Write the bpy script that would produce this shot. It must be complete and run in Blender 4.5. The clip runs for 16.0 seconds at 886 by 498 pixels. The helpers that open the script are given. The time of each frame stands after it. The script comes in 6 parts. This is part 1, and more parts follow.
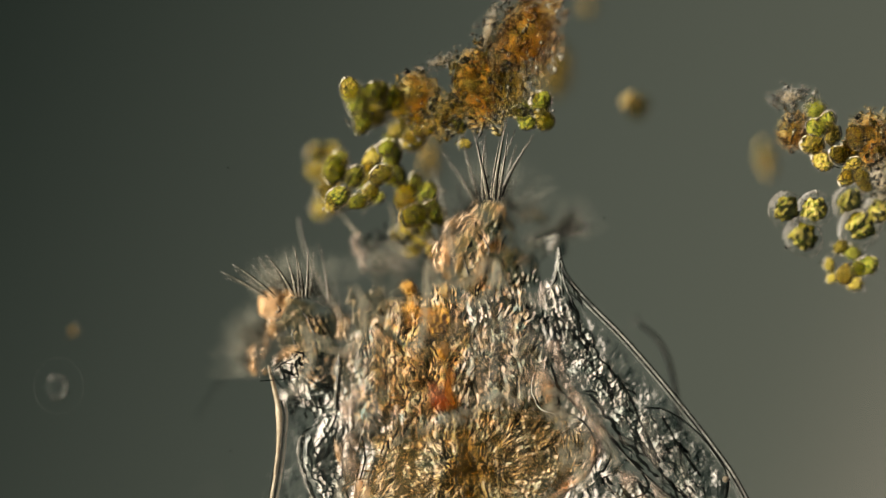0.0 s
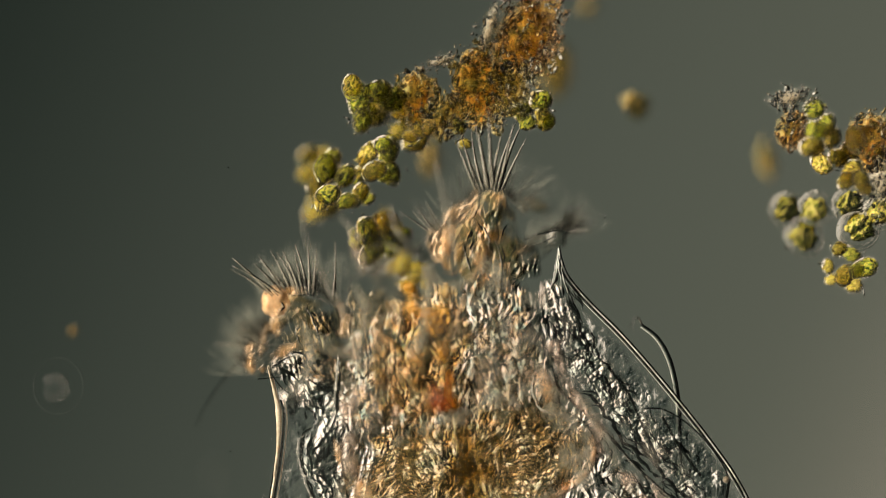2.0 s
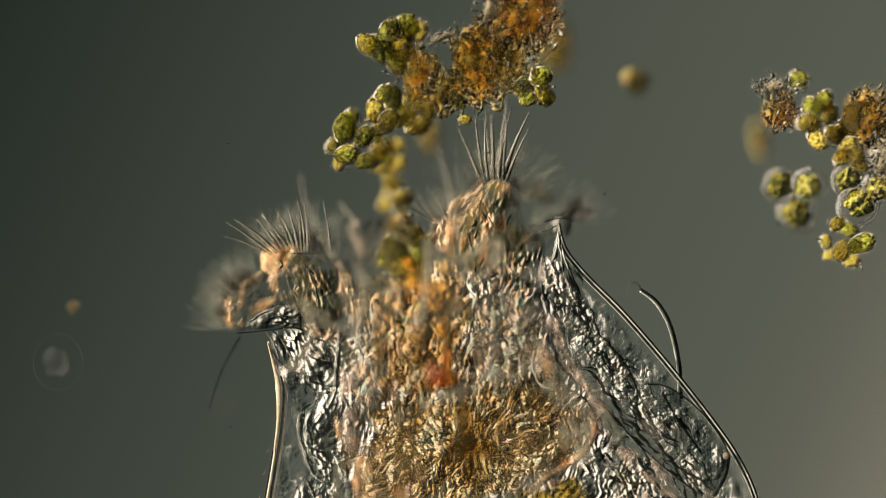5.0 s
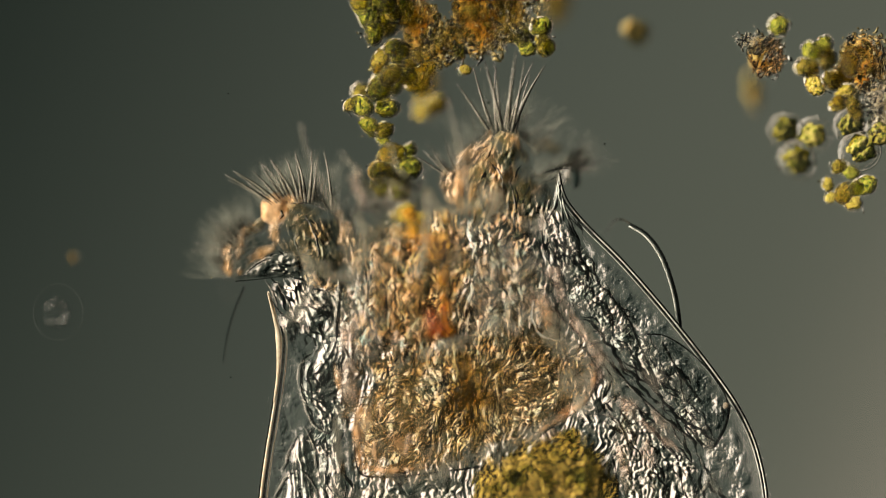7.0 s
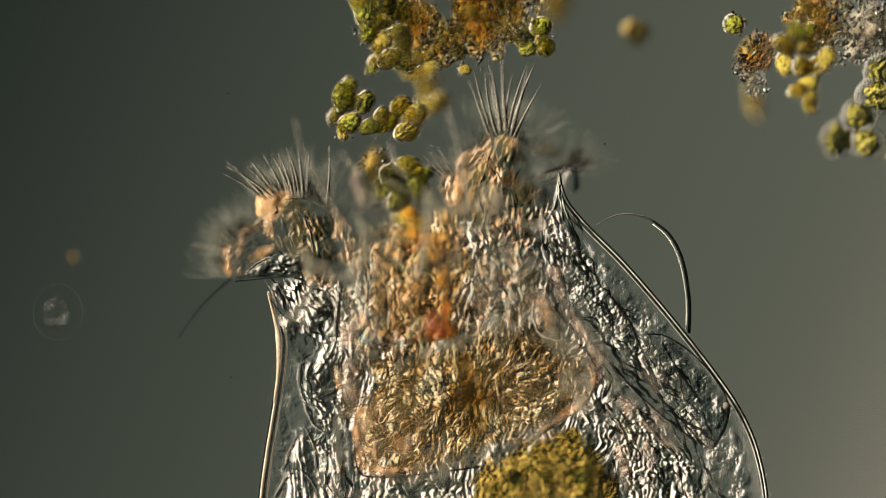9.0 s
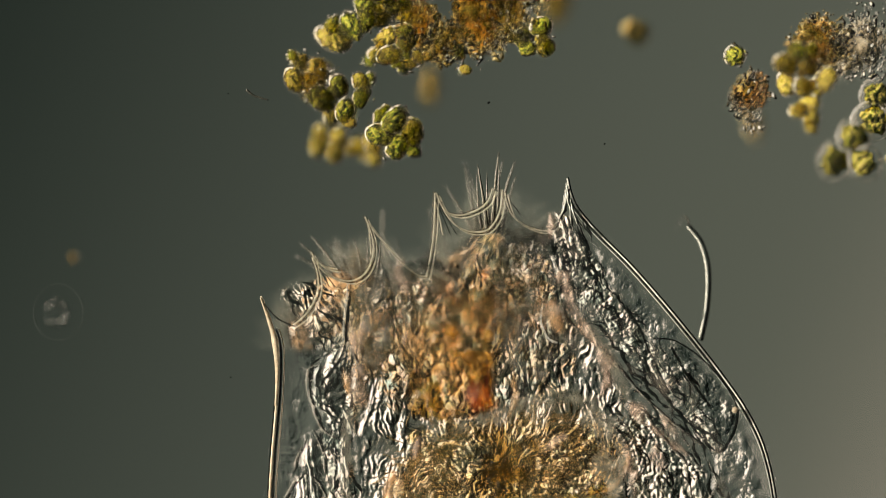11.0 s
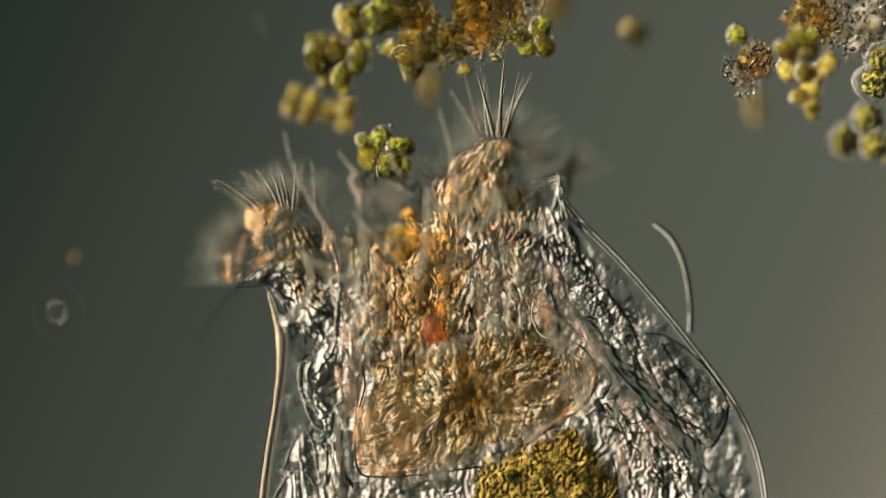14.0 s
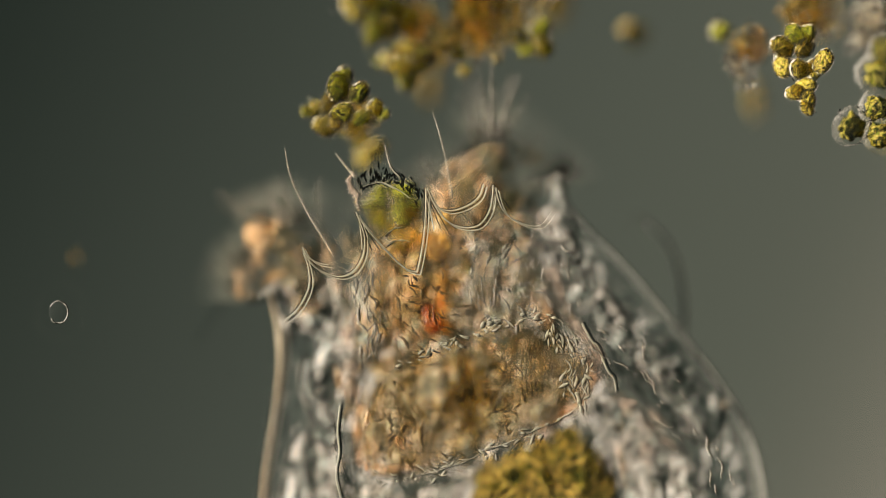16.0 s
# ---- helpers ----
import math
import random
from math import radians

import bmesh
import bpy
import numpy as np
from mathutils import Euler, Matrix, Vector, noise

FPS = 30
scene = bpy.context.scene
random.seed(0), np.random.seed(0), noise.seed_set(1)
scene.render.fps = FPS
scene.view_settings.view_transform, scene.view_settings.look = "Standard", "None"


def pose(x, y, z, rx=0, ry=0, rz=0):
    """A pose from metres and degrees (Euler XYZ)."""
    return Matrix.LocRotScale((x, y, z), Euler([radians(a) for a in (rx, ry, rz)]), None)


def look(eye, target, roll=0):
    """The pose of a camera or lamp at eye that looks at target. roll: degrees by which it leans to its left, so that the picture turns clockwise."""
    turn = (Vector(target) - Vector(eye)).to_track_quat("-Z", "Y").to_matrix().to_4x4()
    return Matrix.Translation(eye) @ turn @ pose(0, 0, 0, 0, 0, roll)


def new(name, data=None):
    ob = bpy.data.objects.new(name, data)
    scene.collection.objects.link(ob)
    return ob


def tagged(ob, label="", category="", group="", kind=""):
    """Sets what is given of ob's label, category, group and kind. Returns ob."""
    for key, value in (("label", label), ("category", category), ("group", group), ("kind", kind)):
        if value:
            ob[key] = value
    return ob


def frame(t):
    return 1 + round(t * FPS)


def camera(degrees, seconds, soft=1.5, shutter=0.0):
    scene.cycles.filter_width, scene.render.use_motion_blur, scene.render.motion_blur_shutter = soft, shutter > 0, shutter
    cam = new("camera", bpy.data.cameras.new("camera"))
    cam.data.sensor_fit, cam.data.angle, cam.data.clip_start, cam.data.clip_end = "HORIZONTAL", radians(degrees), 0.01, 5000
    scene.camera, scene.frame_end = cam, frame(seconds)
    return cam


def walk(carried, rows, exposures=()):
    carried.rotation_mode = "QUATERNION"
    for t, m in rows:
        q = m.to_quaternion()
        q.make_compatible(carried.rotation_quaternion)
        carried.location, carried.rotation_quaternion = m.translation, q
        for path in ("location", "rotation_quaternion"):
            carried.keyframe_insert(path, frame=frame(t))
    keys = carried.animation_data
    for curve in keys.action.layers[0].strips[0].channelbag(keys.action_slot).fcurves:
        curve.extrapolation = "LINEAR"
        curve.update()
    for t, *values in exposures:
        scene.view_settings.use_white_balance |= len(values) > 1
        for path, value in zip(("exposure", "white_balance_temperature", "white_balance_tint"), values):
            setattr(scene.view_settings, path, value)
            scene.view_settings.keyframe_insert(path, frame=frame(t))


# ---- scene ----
# A microscope's view of a living rotifer among algae, modelled about 4400 times
# enlarged: one metre here is about 0.23 mm on the slide.
# x runs along the picture, y up it, z towards the objective.

# ---- camera ----
FAR = 22.45
FOCUS_NEAR = 0.16
cam = camera(4, 16.0, soft=0.8)
cam.data.dof.use_dof = True
cam.data.dof.focus_distance = FAR
cam.data.dof.aperture_fstop = 0.19
walk(cam, [
    (0.0, pose(0, 0.131, FAR + 0.034)),
    (0.4, pose(0, 0.131, FAR + 0.030)),
    (1.0, pose(0, 0.131, FAR + 0.008)),
    (1.6, pose(0, 0.131, FAR)),
    (4.2, pose(0, 0.131, FAR)),
    (6.3, pose(0, 0.0, FAR)),
    (9.2, pose(0, 0.0, FAR)),
    (13.2, pose(0, 0.0, FAR)),
    (13.7, pose(0, 0.0, FAR + 0.024)),
    (14.0, pose(0, 0.0, FAR + 0.044)),
    (14.3, pose(0, 0.0, FAR + 0.105)),
    (14.6, pose(0, 0.0, FAR + FOCUS_NEAR)),
    (16.0, pose(0, 0.0, FAR + FOCUS_NEAR)),
])

# ---- light: side sun added above the slide for relief, and the lit field behind ----
world = bpy.data.worlds.new("field")
world.use_nodes = True
world.node_tree.nodes["Background"].inputs[0].default_value = (0.52, 0.60, 0.52, 1)
world.node_tree.nodes["Background"].inputs[1].default_value = 0.10
scene.world = world
lamp = bpy.data.lights.new("relief_sun", "SUN")
lamp.energy, lamp.angle, lamp.color = 8.6, radians(6), (0.97, 0.90, 0.71)
beam = new("relief_sun", lamp)
beam.matrix_world = look((-8.5, 2.0, 4.4), (0, 0, 0))
scene.view_settings.exposure = 0.0


# ---- small tools ----
def W(px, py, z=0.0):
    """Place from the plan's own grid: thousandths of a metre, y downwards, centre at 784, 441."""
    return Vector(((px - 784) / 1000, (441 - py) / 1000, z))


_perm = np.random.RandomState(7).permutation(4096)
_grad = np.random.RandomState(8).rand(4096) * 2 * np.pi


def perlin(x, y, seed=0):
    x, y = np.asarray(x, float), np.asarray(y, float)
    xi, yi = np.floor(x).astype(int), np.floor(y).astype(int)
    xf, yf = x - xi, y - yi

    def corner(i, j):
        a = _grad[_perm[(_perm[(xi + i + seed * 131) % 4096] + yi + j) % 4096]]
        return np.cos(a) * (xf - i) + np.sin(a) * (yf - j)
    u, v = xf ** 3 * (xf * (xf * 6 - 15) + 10), yf ** 3 * (yf * (yf * 6 - 15) + 10)
    a, b = corner(0, 0) * (1 - u) + corner(1, 0) * u, corner(0, 1) * (1 - u) + corner(1, 1) * u
    return (a * (1 - v) + b * v) * 1.5


def smooth(points, closed=False, n=8):
    """Catmull-Rom through the points."""
    p = [np.array(q, float) for q in points]
    out, m = [], len(p)
    for i in range(m if closed else m - 1):
        if closed:
            a, b, c, d = p[i - 1], p[i], p[(i + 1) % m], p[(i + 2) % m]
        else:
            a, b, c, d = p[max(i - 1, 0)], p[i], p[i + 1], p[min(i + 2, m - 1)]
        for k in range(n):
            t = k / n
            out.append(0.5 * (2 * b + (c - a) * t + (2 * a - 5 * b + 4 * c - d) * t * t + (3 * b - a - 3 * c + d) * t ** 3))
    if not closed:
        out.append(p[-1])
    return np.array(out)


def distance(X, Y, line, closed):
    best = np.full(X.shape, 1e9)
    last = len(line) if closed else len(line) - 1
    for i in range(last):
        a, b = line[i], line[(i + 1) % len(line)]
        ab = b - a
        t = np.clip(((X - a[0]) * ab[0] + (Y - a[1]) * ab[1]) / max(ab @ ab, 1e-9), 0, 1)
        best = np.minimum(best, np.hypot(X - a[0] - t * ab[0], Y - a[1] - t * ab[1]))
    return best


def inside(X, Y, ring):
    hit = np.zeros(X.shape, bool)
    for i in range(len(ring)):
        a, b = ring[i - 1], ring[i]
        if a[1] == b[1]:
            continue
        cross = (a[1] > Y) != (b[1] > Y)
        hit ^= cross & (X < (b[0] - a[0]) * (Y - a[1]) / (b[1] - a[1]) + a[0])
    return hit


def thickness(me, values=None):
    """Stores how thick the matter is, from 0 at a thin edge to 1."""
    a = me.attributes.new("thickness", "FLOAT", "POINT")
    a.data.foreach_set("value", [1.0] * len(me.vertices) if values is None else values)


def mesh_object(name, verts, faces, material, parent=None, label="", shade=True, thick=None):
    me = bpy.data.meshes.new(name)
    me.from_pydata(verts, [], faces)
    me.materials.append(material)
    thickness(me, thick)
    if shade:
        me.polygons.foreach_set("use_smooth", [True] * len(me.polygons))
    ob = new(name, me)
    if parent is not None:
        ob.parent = parent
    if label:
        ob["label"] = label
    return ob


def part(name, bm, material, parent, label=""):
    me = bpy.data.meshes.new(name)
    bm.to_mesh(me)
    bm.free()
    me.materials.append(material)
    thickness(me)
    me.polygons.foreach_set("use_smooth", [True] * len(me.polygons))
    ob = new(name, me)
    ob.parent = parent
    if label:
        ob["label"] = label
    return ob


def relief(name, ring, material, parent, z0=0.0, dome=0.02, edge=40, height=None, step=3.0, label="", floor=None, side=None, home=(784, 441), fade=34, veins=None):
    """An organ seen as a rounded cushion with its own folds: a closed skin over a ring of plan points."""
    ring = smooth(ring, True, 8)
    x0, y0, x1, y1 = ring[:, 0].min(), ring[:, 1].min(), ring[:, 0].max(), ring[:, 1].max()
    X, Y = np.meshgrid(np.arange(x0 - 2 * step, x1 + 2 * step, step), np.arange(y0 - 2 * step, y1 + 2 * step, step))
    d = distance(X, Y, ring, True)
    isin = inside(X, Y, ring)
    d = np.where(isin, d, -d)
    keep = d > -step * 1.2
    rim = np.clip((d if side is None else distance(X, Y, smooth(side, False, 6), False)) / edge, 0, 1)
    Z = z0 + dome * np.sqrt(np.clip(1 - (1 - rim) ** 2, 0, 1))
    Z = Z - 0.010 * np.clip((X - 900) / 440, -1.2, 1.2) ** 2
    if height is not None:
        Z = Z + height(X, Y) / 1000 * np.clip(d / 14, 0, 1)
    low = z0 - 0.012 if floor is None else floor
    if floor is not False:
        Z = np.where(d < 0.0, low, Z)
    index = -np.ones(X.shape, int)
    index[keep] = np.arange(keep.sum())
    h = W(*home)
    vx, vy, vz = (X[keep] - 784) / 1000 - h.x, (441 - Y[keep]) / 1000 - h.y, Z[keep]
    verts = np.stack([vx, vy, vz], 1)
    a, b, c, e = index[:-1, :-1], index[1:, :-1], index[1:, 1:], index[:-1, 1:]
    ok = (a >= 0) & (b >= 0) & (c >= 0) & (e >= 0)
    faces = np.stack([a[ok], b[ok], c[ok], e[ok]], 1)
    cover = np.clip(d / fade + 0.95 * perlin(X / 30, Y / 30, 77 + int(ring[0, 0])) * np.clip(d / 10, 0, 1), 0, 1) if fade else np.ones(X.shape)
    cover = cover * cover * (3 - 2 * cover)
    if veins is not None:
        cover = cover * np.clip(np.maximum(veins(X, Y), 1.5 * np.exp(-np.clip(d, 0, None) / 16) - 0.1), 0, 1)
    ob = mesh_object(name, verts.tolist(), faces.tolist(), material, parent, label, True, cover[keep].tolist())
    ob.location = (h.x, h.y, 0)
    return ob


def tube_data(points, radii, sides=6, verts=None, faces=None):
    """A tapered round strand along points (world vectors)."""
    verts, faces = ([] if verts is None else verts), ([] if faces is None else faces)
    base, n = len(verts), len(points)
    for i, p in enumerate(points):
        p = Vector(p)
        t = (Vector(points[min(i + 1, n - 1)]) - Vector(points[max(i - 1, 0)])).normalized()
        s = t.cross(Vector((0, 0, 1)))
        s = s.normalized() if s.length > 1e-6 else Vector((1, 0, 0))
        u = s.cross(t)
        for k in range(sides):
            a = 2 * math.pi * k / sides
            q = p + (s * math.cos(a) + u * math.sin(a)) * radii[i]
            verts.append((q.x, q.y, q.z))
    for i in range(n - 1):
        for k in range(sides):
            k2 = (k + 1) % sides
            faces.append((base + i * sides + k, base + (i + 1) * sides + k, base + (i + 1) * sides + k2, base + i * sides + k2))
    faces.append(tuple(base + k for k in range(sides)))
    faces.append(tuple(base + (n - 1) * sides + k for k in reversed(range(sides))))
    return verts, faces


def strand(name, points, r0, r1, material, parent, z=0.0, label="", n=6, home=(784, 441), sides=8):
    """A thread through plan points (x, y) or (x, y, z), thick r0 to r1 thousandths."""
    p3 = [(q[0], q[1], (q[2] if len(q) > 2 else z) * 1000) for q in points]
    s = smooth(p3, False, n)
    h = W(*home)
    pts = [W(q[0], q[1], q[2] / 1000) - h for q in s]
    rad = [(r0 + (r1 - r0) * i / (len(pts) - 1)) / 1000 for i in range(len(pts))]
    verts, faces = tube_data(pts, rad, sides)
    ob = mesh_object(name, verts, faces, material, parent, label)
    ob.location = h
    return ob


def blob(name, at, radii, material, parent, rough=0.12, size=30, turn=0, label="", fine=4, seed=0, home=None):
    """A rounded body with folds, at a plan place (x, y, z), radii in thousandths."""
    bm = bmesh.new()
    bmesh.ops.create_icosphere(bm, subdivisions=fine, radius=1)
    rot = Matrix.Rotation(radians(turn), 3, "Z")
    h = W(at[0], at[1], at[2]) if home is None else W(*home)
    shift = W(at[0], at[1], at[2]) - h
    for v in bm.verts:
        n = noise.noise(v.co * 60 / size + Vector((seed * 7.3, 1.7, 0))) * rough + noise.noise(v.co * 170 / size + Vector((seed * 3.1, 0, 5))) * rough * 0.5
        q = v.co * (1 + n)
        v.co = rot @ Vector((q.x * radii[0], q.y * radii[1], q.z * radii[2])) / 1000 + shift
    ob = part(name, bm, material, parent, label)
    ob.location = h
    return ob


def thing(name, label, category, group=""):
    return tagged(new(name), label, category, group)


# ---- materials ----
def substance(name, colors, scale=18.0, fine=120.0, bump=0.3, solid=0.25, ior=1.2, absorb=0.4, alpha=1.0, rough=0.35, veil=False, mixed=False, blur=0.0, gloss=0.4):
    """Clear living matter: it bends and tints the light of the field behind; a share of it (solid) is cloudy and scatters."""
    m = bpy.data.materials.new(name)
    m.use_nodes = True
    nt = m.node_tree
    b, out = nt.nodes["Principled BSDF"], nt.nodes["Material Output"]

    def node(kind):
        return nt.nodes.new(kind)
    tc, n1, n2, ramp = node("ShaderNodeTexCoord"), node("ShaderNodeTexNoise"), node("ShaderNodeTexNoise"), node("ShaderNodeValToRGB")
    n1.inputs["Scale"].default_value, n1.inputs["Detail"].default_value = scale, 3
    n2.inputs["Scale"].default_value, n2.inputs["Detail"].default_value = fine, 5
    for n in (n1, n2):
        nt.links.new(tc.outputs["Object"], n.inputs["Vector"])
    e = ramp.color_ramp.elements
    e[0].position, e[1].position = 0.32, 0.68
    e[0].color, e[1].color = (*colors[0], 1), (*colors[-1], 1)
    for i, c in enumerate(colors[1:-1]):
        e.new(0.32 + 0.36 * (i + 1) / (len(colors) - 1)).color = (*c, 1)
    nt.links.new(n1.outputs["Fac"], ramp.inputs[0])
    val, mix = node("ShaderNodeMapRange"), node("ShaderNodeMix")
    mix.data_type, mix.blend_type = "RGBA", "MULTIPLY"
    mix.inputs["Factor"].default_value = 1.0
    val.inputs["From Min"].default_value, val.inputs["From Max"].default_value = 0.3, 0.7
    val.inputs["To Min"].default_value, val.inputs["To Max"].default_value = 0.75, 1.2
    nt.links.new(n2.outputs["Fac"], val.inputs[0])
    nt.links.new(ramp.outputs[0], mix.inputs["A"])
    nt.links.new(val.outputs[0], mix.inputs["B"])
    colour = mix.outputs["Result"]
    if mixed:
        geo, spread, last = node("ShaderNodeNewGeometry"), node("ShaderNodeMapRange"), node("ShaderNodeMix")
        last.data_type, last.blend_type, last.inputs["Factor"].default_value = "RGBA", "MULTIPLY", 1.0
        spread.inputs["To Min"].default_value, spread.inputs["To Max"].default_value = 0.25, 1.9
        nt.links.new(geo.outputs["Random Per Island"], spread.inputs[0])
        nt.links.new(colour, last.inputs["A"])
        nt.links.new(spread.outputs[0], last.inputs["B"])
        colour = last.outputs["Result"]
    nt.links.new(colour, b.inputs["Base Color"])
    bp = node("ShaderNodeBump")
    bp.inputs["Strength"].default_value, bp.inputs["Distance"].default_value = bump, 0.004
    nt.links.new(n2.outputs["Fac"], bp.inputs["Height"])
    nt.links.new(bp.outputs[0], b.inputs["Normal"])
    b.inputs["Roughness"].default_value, b.inputs["Specular IOR Level"].default_value = rough, gloss
    gam, tint, bend, join = node("ShaderNodeGamma"), node("ShaderNodeMix"), node("ShaderNodeBsdfRefraction"), node("ShaderNodeMixShader")
    gam.inputs["Gamma"].default_value = 0.5
    nt.links.new(colour, gam.inputs[0])
    tint.data_type = "RGBA"
    tint.inputs["Factor"].default_value, tint.inputs["A"].default_value = absorb, (1, 1, 1, 1)
    nt.links.new(gam.outputs[0], tint.inputs["B"])
    nt.links.new(tint.outputs["Result"], bend.inputs["Color"])
    nt.links.new(bp.outputs[0], bend.inputs["Normal"])
    bend.inputs["IOR"].default_value, bend.inputs["Roughness"].default_value = ior, blur
    join.inputs[0].default_value = solid
    nt.links.new(bend.outputs[0], join.inputs[1])
    nt.links.new(b.outputs[0], join.inputs[2])
    last = join
    if veil or alpha < 1:
        clear, over = node("ShaderNodeBsdfTransparent"), node("ShaderNodeMixShader")
        over.inputs[0].default_value = alpha
        if veil:
            at, cover = node("ShaderNodeAttribute"), node("ShaderNodeMath")
            at.attribute_name, cover.operation, cover.inputs[1].default_value = "thickness", "MULTIPLY", alpha
            nt.links.new(at.outputs["Fac"], cover.inputs[0])
            nt.links.new(cover.outputs[0], over.inputs[0])
        nt.links.new(clear.outputs[0], over.inputs[1])
        nt.links.new(join.outputs[0], over.inputs[2])
        last = over
    nt.links.new(last.outputs[0], out.inputs[0])
    return m


TISSUE = substance("grey_tissue", [(0.30, 0.52, 0.42), (0.66, 0.68, 0.54), (1.0, 0.78, 0.64), (0.46, 0.58, 0.46), (1.0, 0.84, 0.72)], 14, 110, 0.7, 0.02, 1.46, 0.55, veil=True)
NECKMATTER = substance("warm_grey_neck", [(0.20, 0.34, 0.27), (0.90, 0.48, 0.15), (0.96, 0.70, 0.56), (0.28, 0.40, 0.33), (0.74, 0.56, 0.30), (0.92, 0.60, 0.36)], 20, 110, 0.6, 0.015, 1.5, 0.82, veil=True)
WALL = substance("body_wall_grey", [(0.44, 0.54, 0.57), (0.58, 0.64, 0.64), (0.70, 0.72, 0.70)], 9, 120, 0.35, 0.02, 1.42, 0.10, veil=True)
INNER = substance("inner_tissue", [(0.30, 0.42, 0.38), (0.80, 0.54, 0.28), (1.0, 0.78, 0.68), (0.40, 0.48, 0.46)], 34, 110, 0.5, 0.012, 1.5, 0.34, veil=True)
SLATE = substance("dark_muscle", [(0.20, 0.27, 0.26), (0.42, 0.46, 0.44), (0.66, 0.60, 0.56)], 14, 110, 0.25, 0.02, 1.42, 0.6, veil=True)
FIBRE = substance("fine_fibre", [(0.03, 0.022, 0.010), (0.16, 0.12, 0.06)], 30, 120, 0.1, 0.3, 1.35, 0.7, alpha=0.6)
GILT = substance("golden_fibre", [(0.20, 0.10, 0.02), (0.74, 0.48, 0.18), (0.86, 0.64, 0.42)], 30, 120, 0.1, 0.3, 1.3, 0.9, alpha=0.5)
MASTAX_COVER = substance("clear_mastax_face", [(0.05, 0.032, 0.004), (0.44, 0.23, 0.02), (0.76, 0.46, 0.11), (0.16, 0.11, 0.02)], 30, 90, 0.9, 0.25, 1.3, 0.8, veil=True, alpha=0.30, rough=0.4)
NECK_COVER = substance("clear_neck_face", [(0.06, 0.06, 0.02), (0.54, 0.27, 0.04), (0.80, 0.50, 0.18), (0.18, 0.17, 0.07)], 26, 90, 0.9, 0.22, 1.3, 0.7, veil=True, alpha=0.28, rough=0.4)
STOMACH_COVER = substance("stomach_face", [(0.03, 0.028, 0.002), (0.16, 0.10, 0.006), (0.34, 0.22, 0.02), (0.06, 0.05, 0.003)], 26, 120, 0.8, 0.4, 1.25, 1.0, veil=True, alpha=0.28, rough=0.45)
# lit and shaded sides of creases, painted as two materials
FOLD = substance("lit_fold", [(0.66, 0.62, 0.54), (0.86, 0.74, 0.66)], 24, 120, 0.1, 0.55, 1.2, 0.2, alpha=0.5)
SHADE = substance("shaded_fold", [(0.004, 0.007, 0.007), (0.014, 0.017, 0.015)], 24, 120, 0.1, 0.9, 1.1, 0.9, alpha=0.8, rough=0.8, gloss=0.05)
BAND = substance("muscle_grey", [(0.30, 0.52, 0.43), (0.66, 0.70, 0.58), (1.0, 0.78, 0.64), (0.48, 0.62, 0.50), (1.0, 0.86, 0.74)], 14, 120, 0.7, 0.02, 1.45, 0.55, veil=True)
CREAM = substance("cream_tissue", [(0.26, 0.23, 0.06), (0.76, 0.36, 0.05), (0.84, 0.54, 0.25), (0.36, 0.36, 0.18)], 30, 110, 0.5, 0.02, 1.5, 0.92, veil=True)
ORANGE = substance("orange_cream_lobe", [(0.70, 0.28, 0.03), (0.92, 0.52, 0.18), (0.36, 0.28, 0.08), (0.90, 0.46, 0.12)], 24, 120, 0.3, 0.24, 1.4, 0.92, veil=True, alpha=0.75)
UMBER = substance("olive_brown_lobe", [(0.26, 0.20, 0.07), (0.70, 0.46, 0.19), (0.42, 0.38, 0.22)], 18, 120, 0.5, 0.07, 1.4, 0.88, veil=True, alpha=0.8)
PINKPAD = substance("pale_pink_gland", [(0.80, 0.52, 0.40), (0.90, 0.66, 0.54)], 14, 100, 0.2, 0.34, 1.3, 0.6, veil=True, alpha=0.85)
PINKFILM = substance("clear_pink_gland", [(0.84, 0.58, 0.46), (0.92, 0.70, 0.58)], 14, 100, 0.2, 0.25, 1.3, 0.6, veil=True, alpha=0.5)
PAD = substance("salmon_pad", [(0.84, 0.38, 0.11), (0.92, 0.54, 0.26), (0.92, 0.64, 0.42)], 22, 100, 0.5, 0.45, 1.35, 0.75, veil=True, alpha=0.65)
BULB = substance("peach_bulb", [(0.94, 0.52, 0.24), (0.96, 0.66, 0.42)], 22, 100, 0.4, 0.62, 1.35, 0.6, alpha=0.95)
EDGEFOLD = substance("bright_salmon_fold", [(0.92, 0.32, 0.07), (0.95, 0.52, 0.24), (0.95, 0.66, 0.46)], 24, 100, 0.5, 0.4, 1.42, 0.8, veil=True, alpha=0.95)
AMBER = substance("amber_gut", [(0.80, 0.26, 0.004), (0.84, 0.38, 0.03), (0.54, 0.30, 0.05)], 18, 100, 0.4, 0.45, 1.4, 0.95, veil=True, alpha=0.9)
MASTAX = substance("brown_gold_mastax", [(0.26, 0.14, 0.02), (0.84, 0.50, 0.11), (0.96, 0.70, 0.38), (0.40, 0.40, 0.18), (0.92, 0.56, 0.17)], 24, 90, 0.8, 0.015, 1.48, 0.92, veil=True)
CORE = substance("dark_brown_jaw", [(0.05, 0.026, 0.002), (0.12, 0.065, 0.005), (0.24, 0.14, 0.02)], 16, 90, 0.3, 0.12, 1.2, 1.0, veil=True, alpha=0.95)
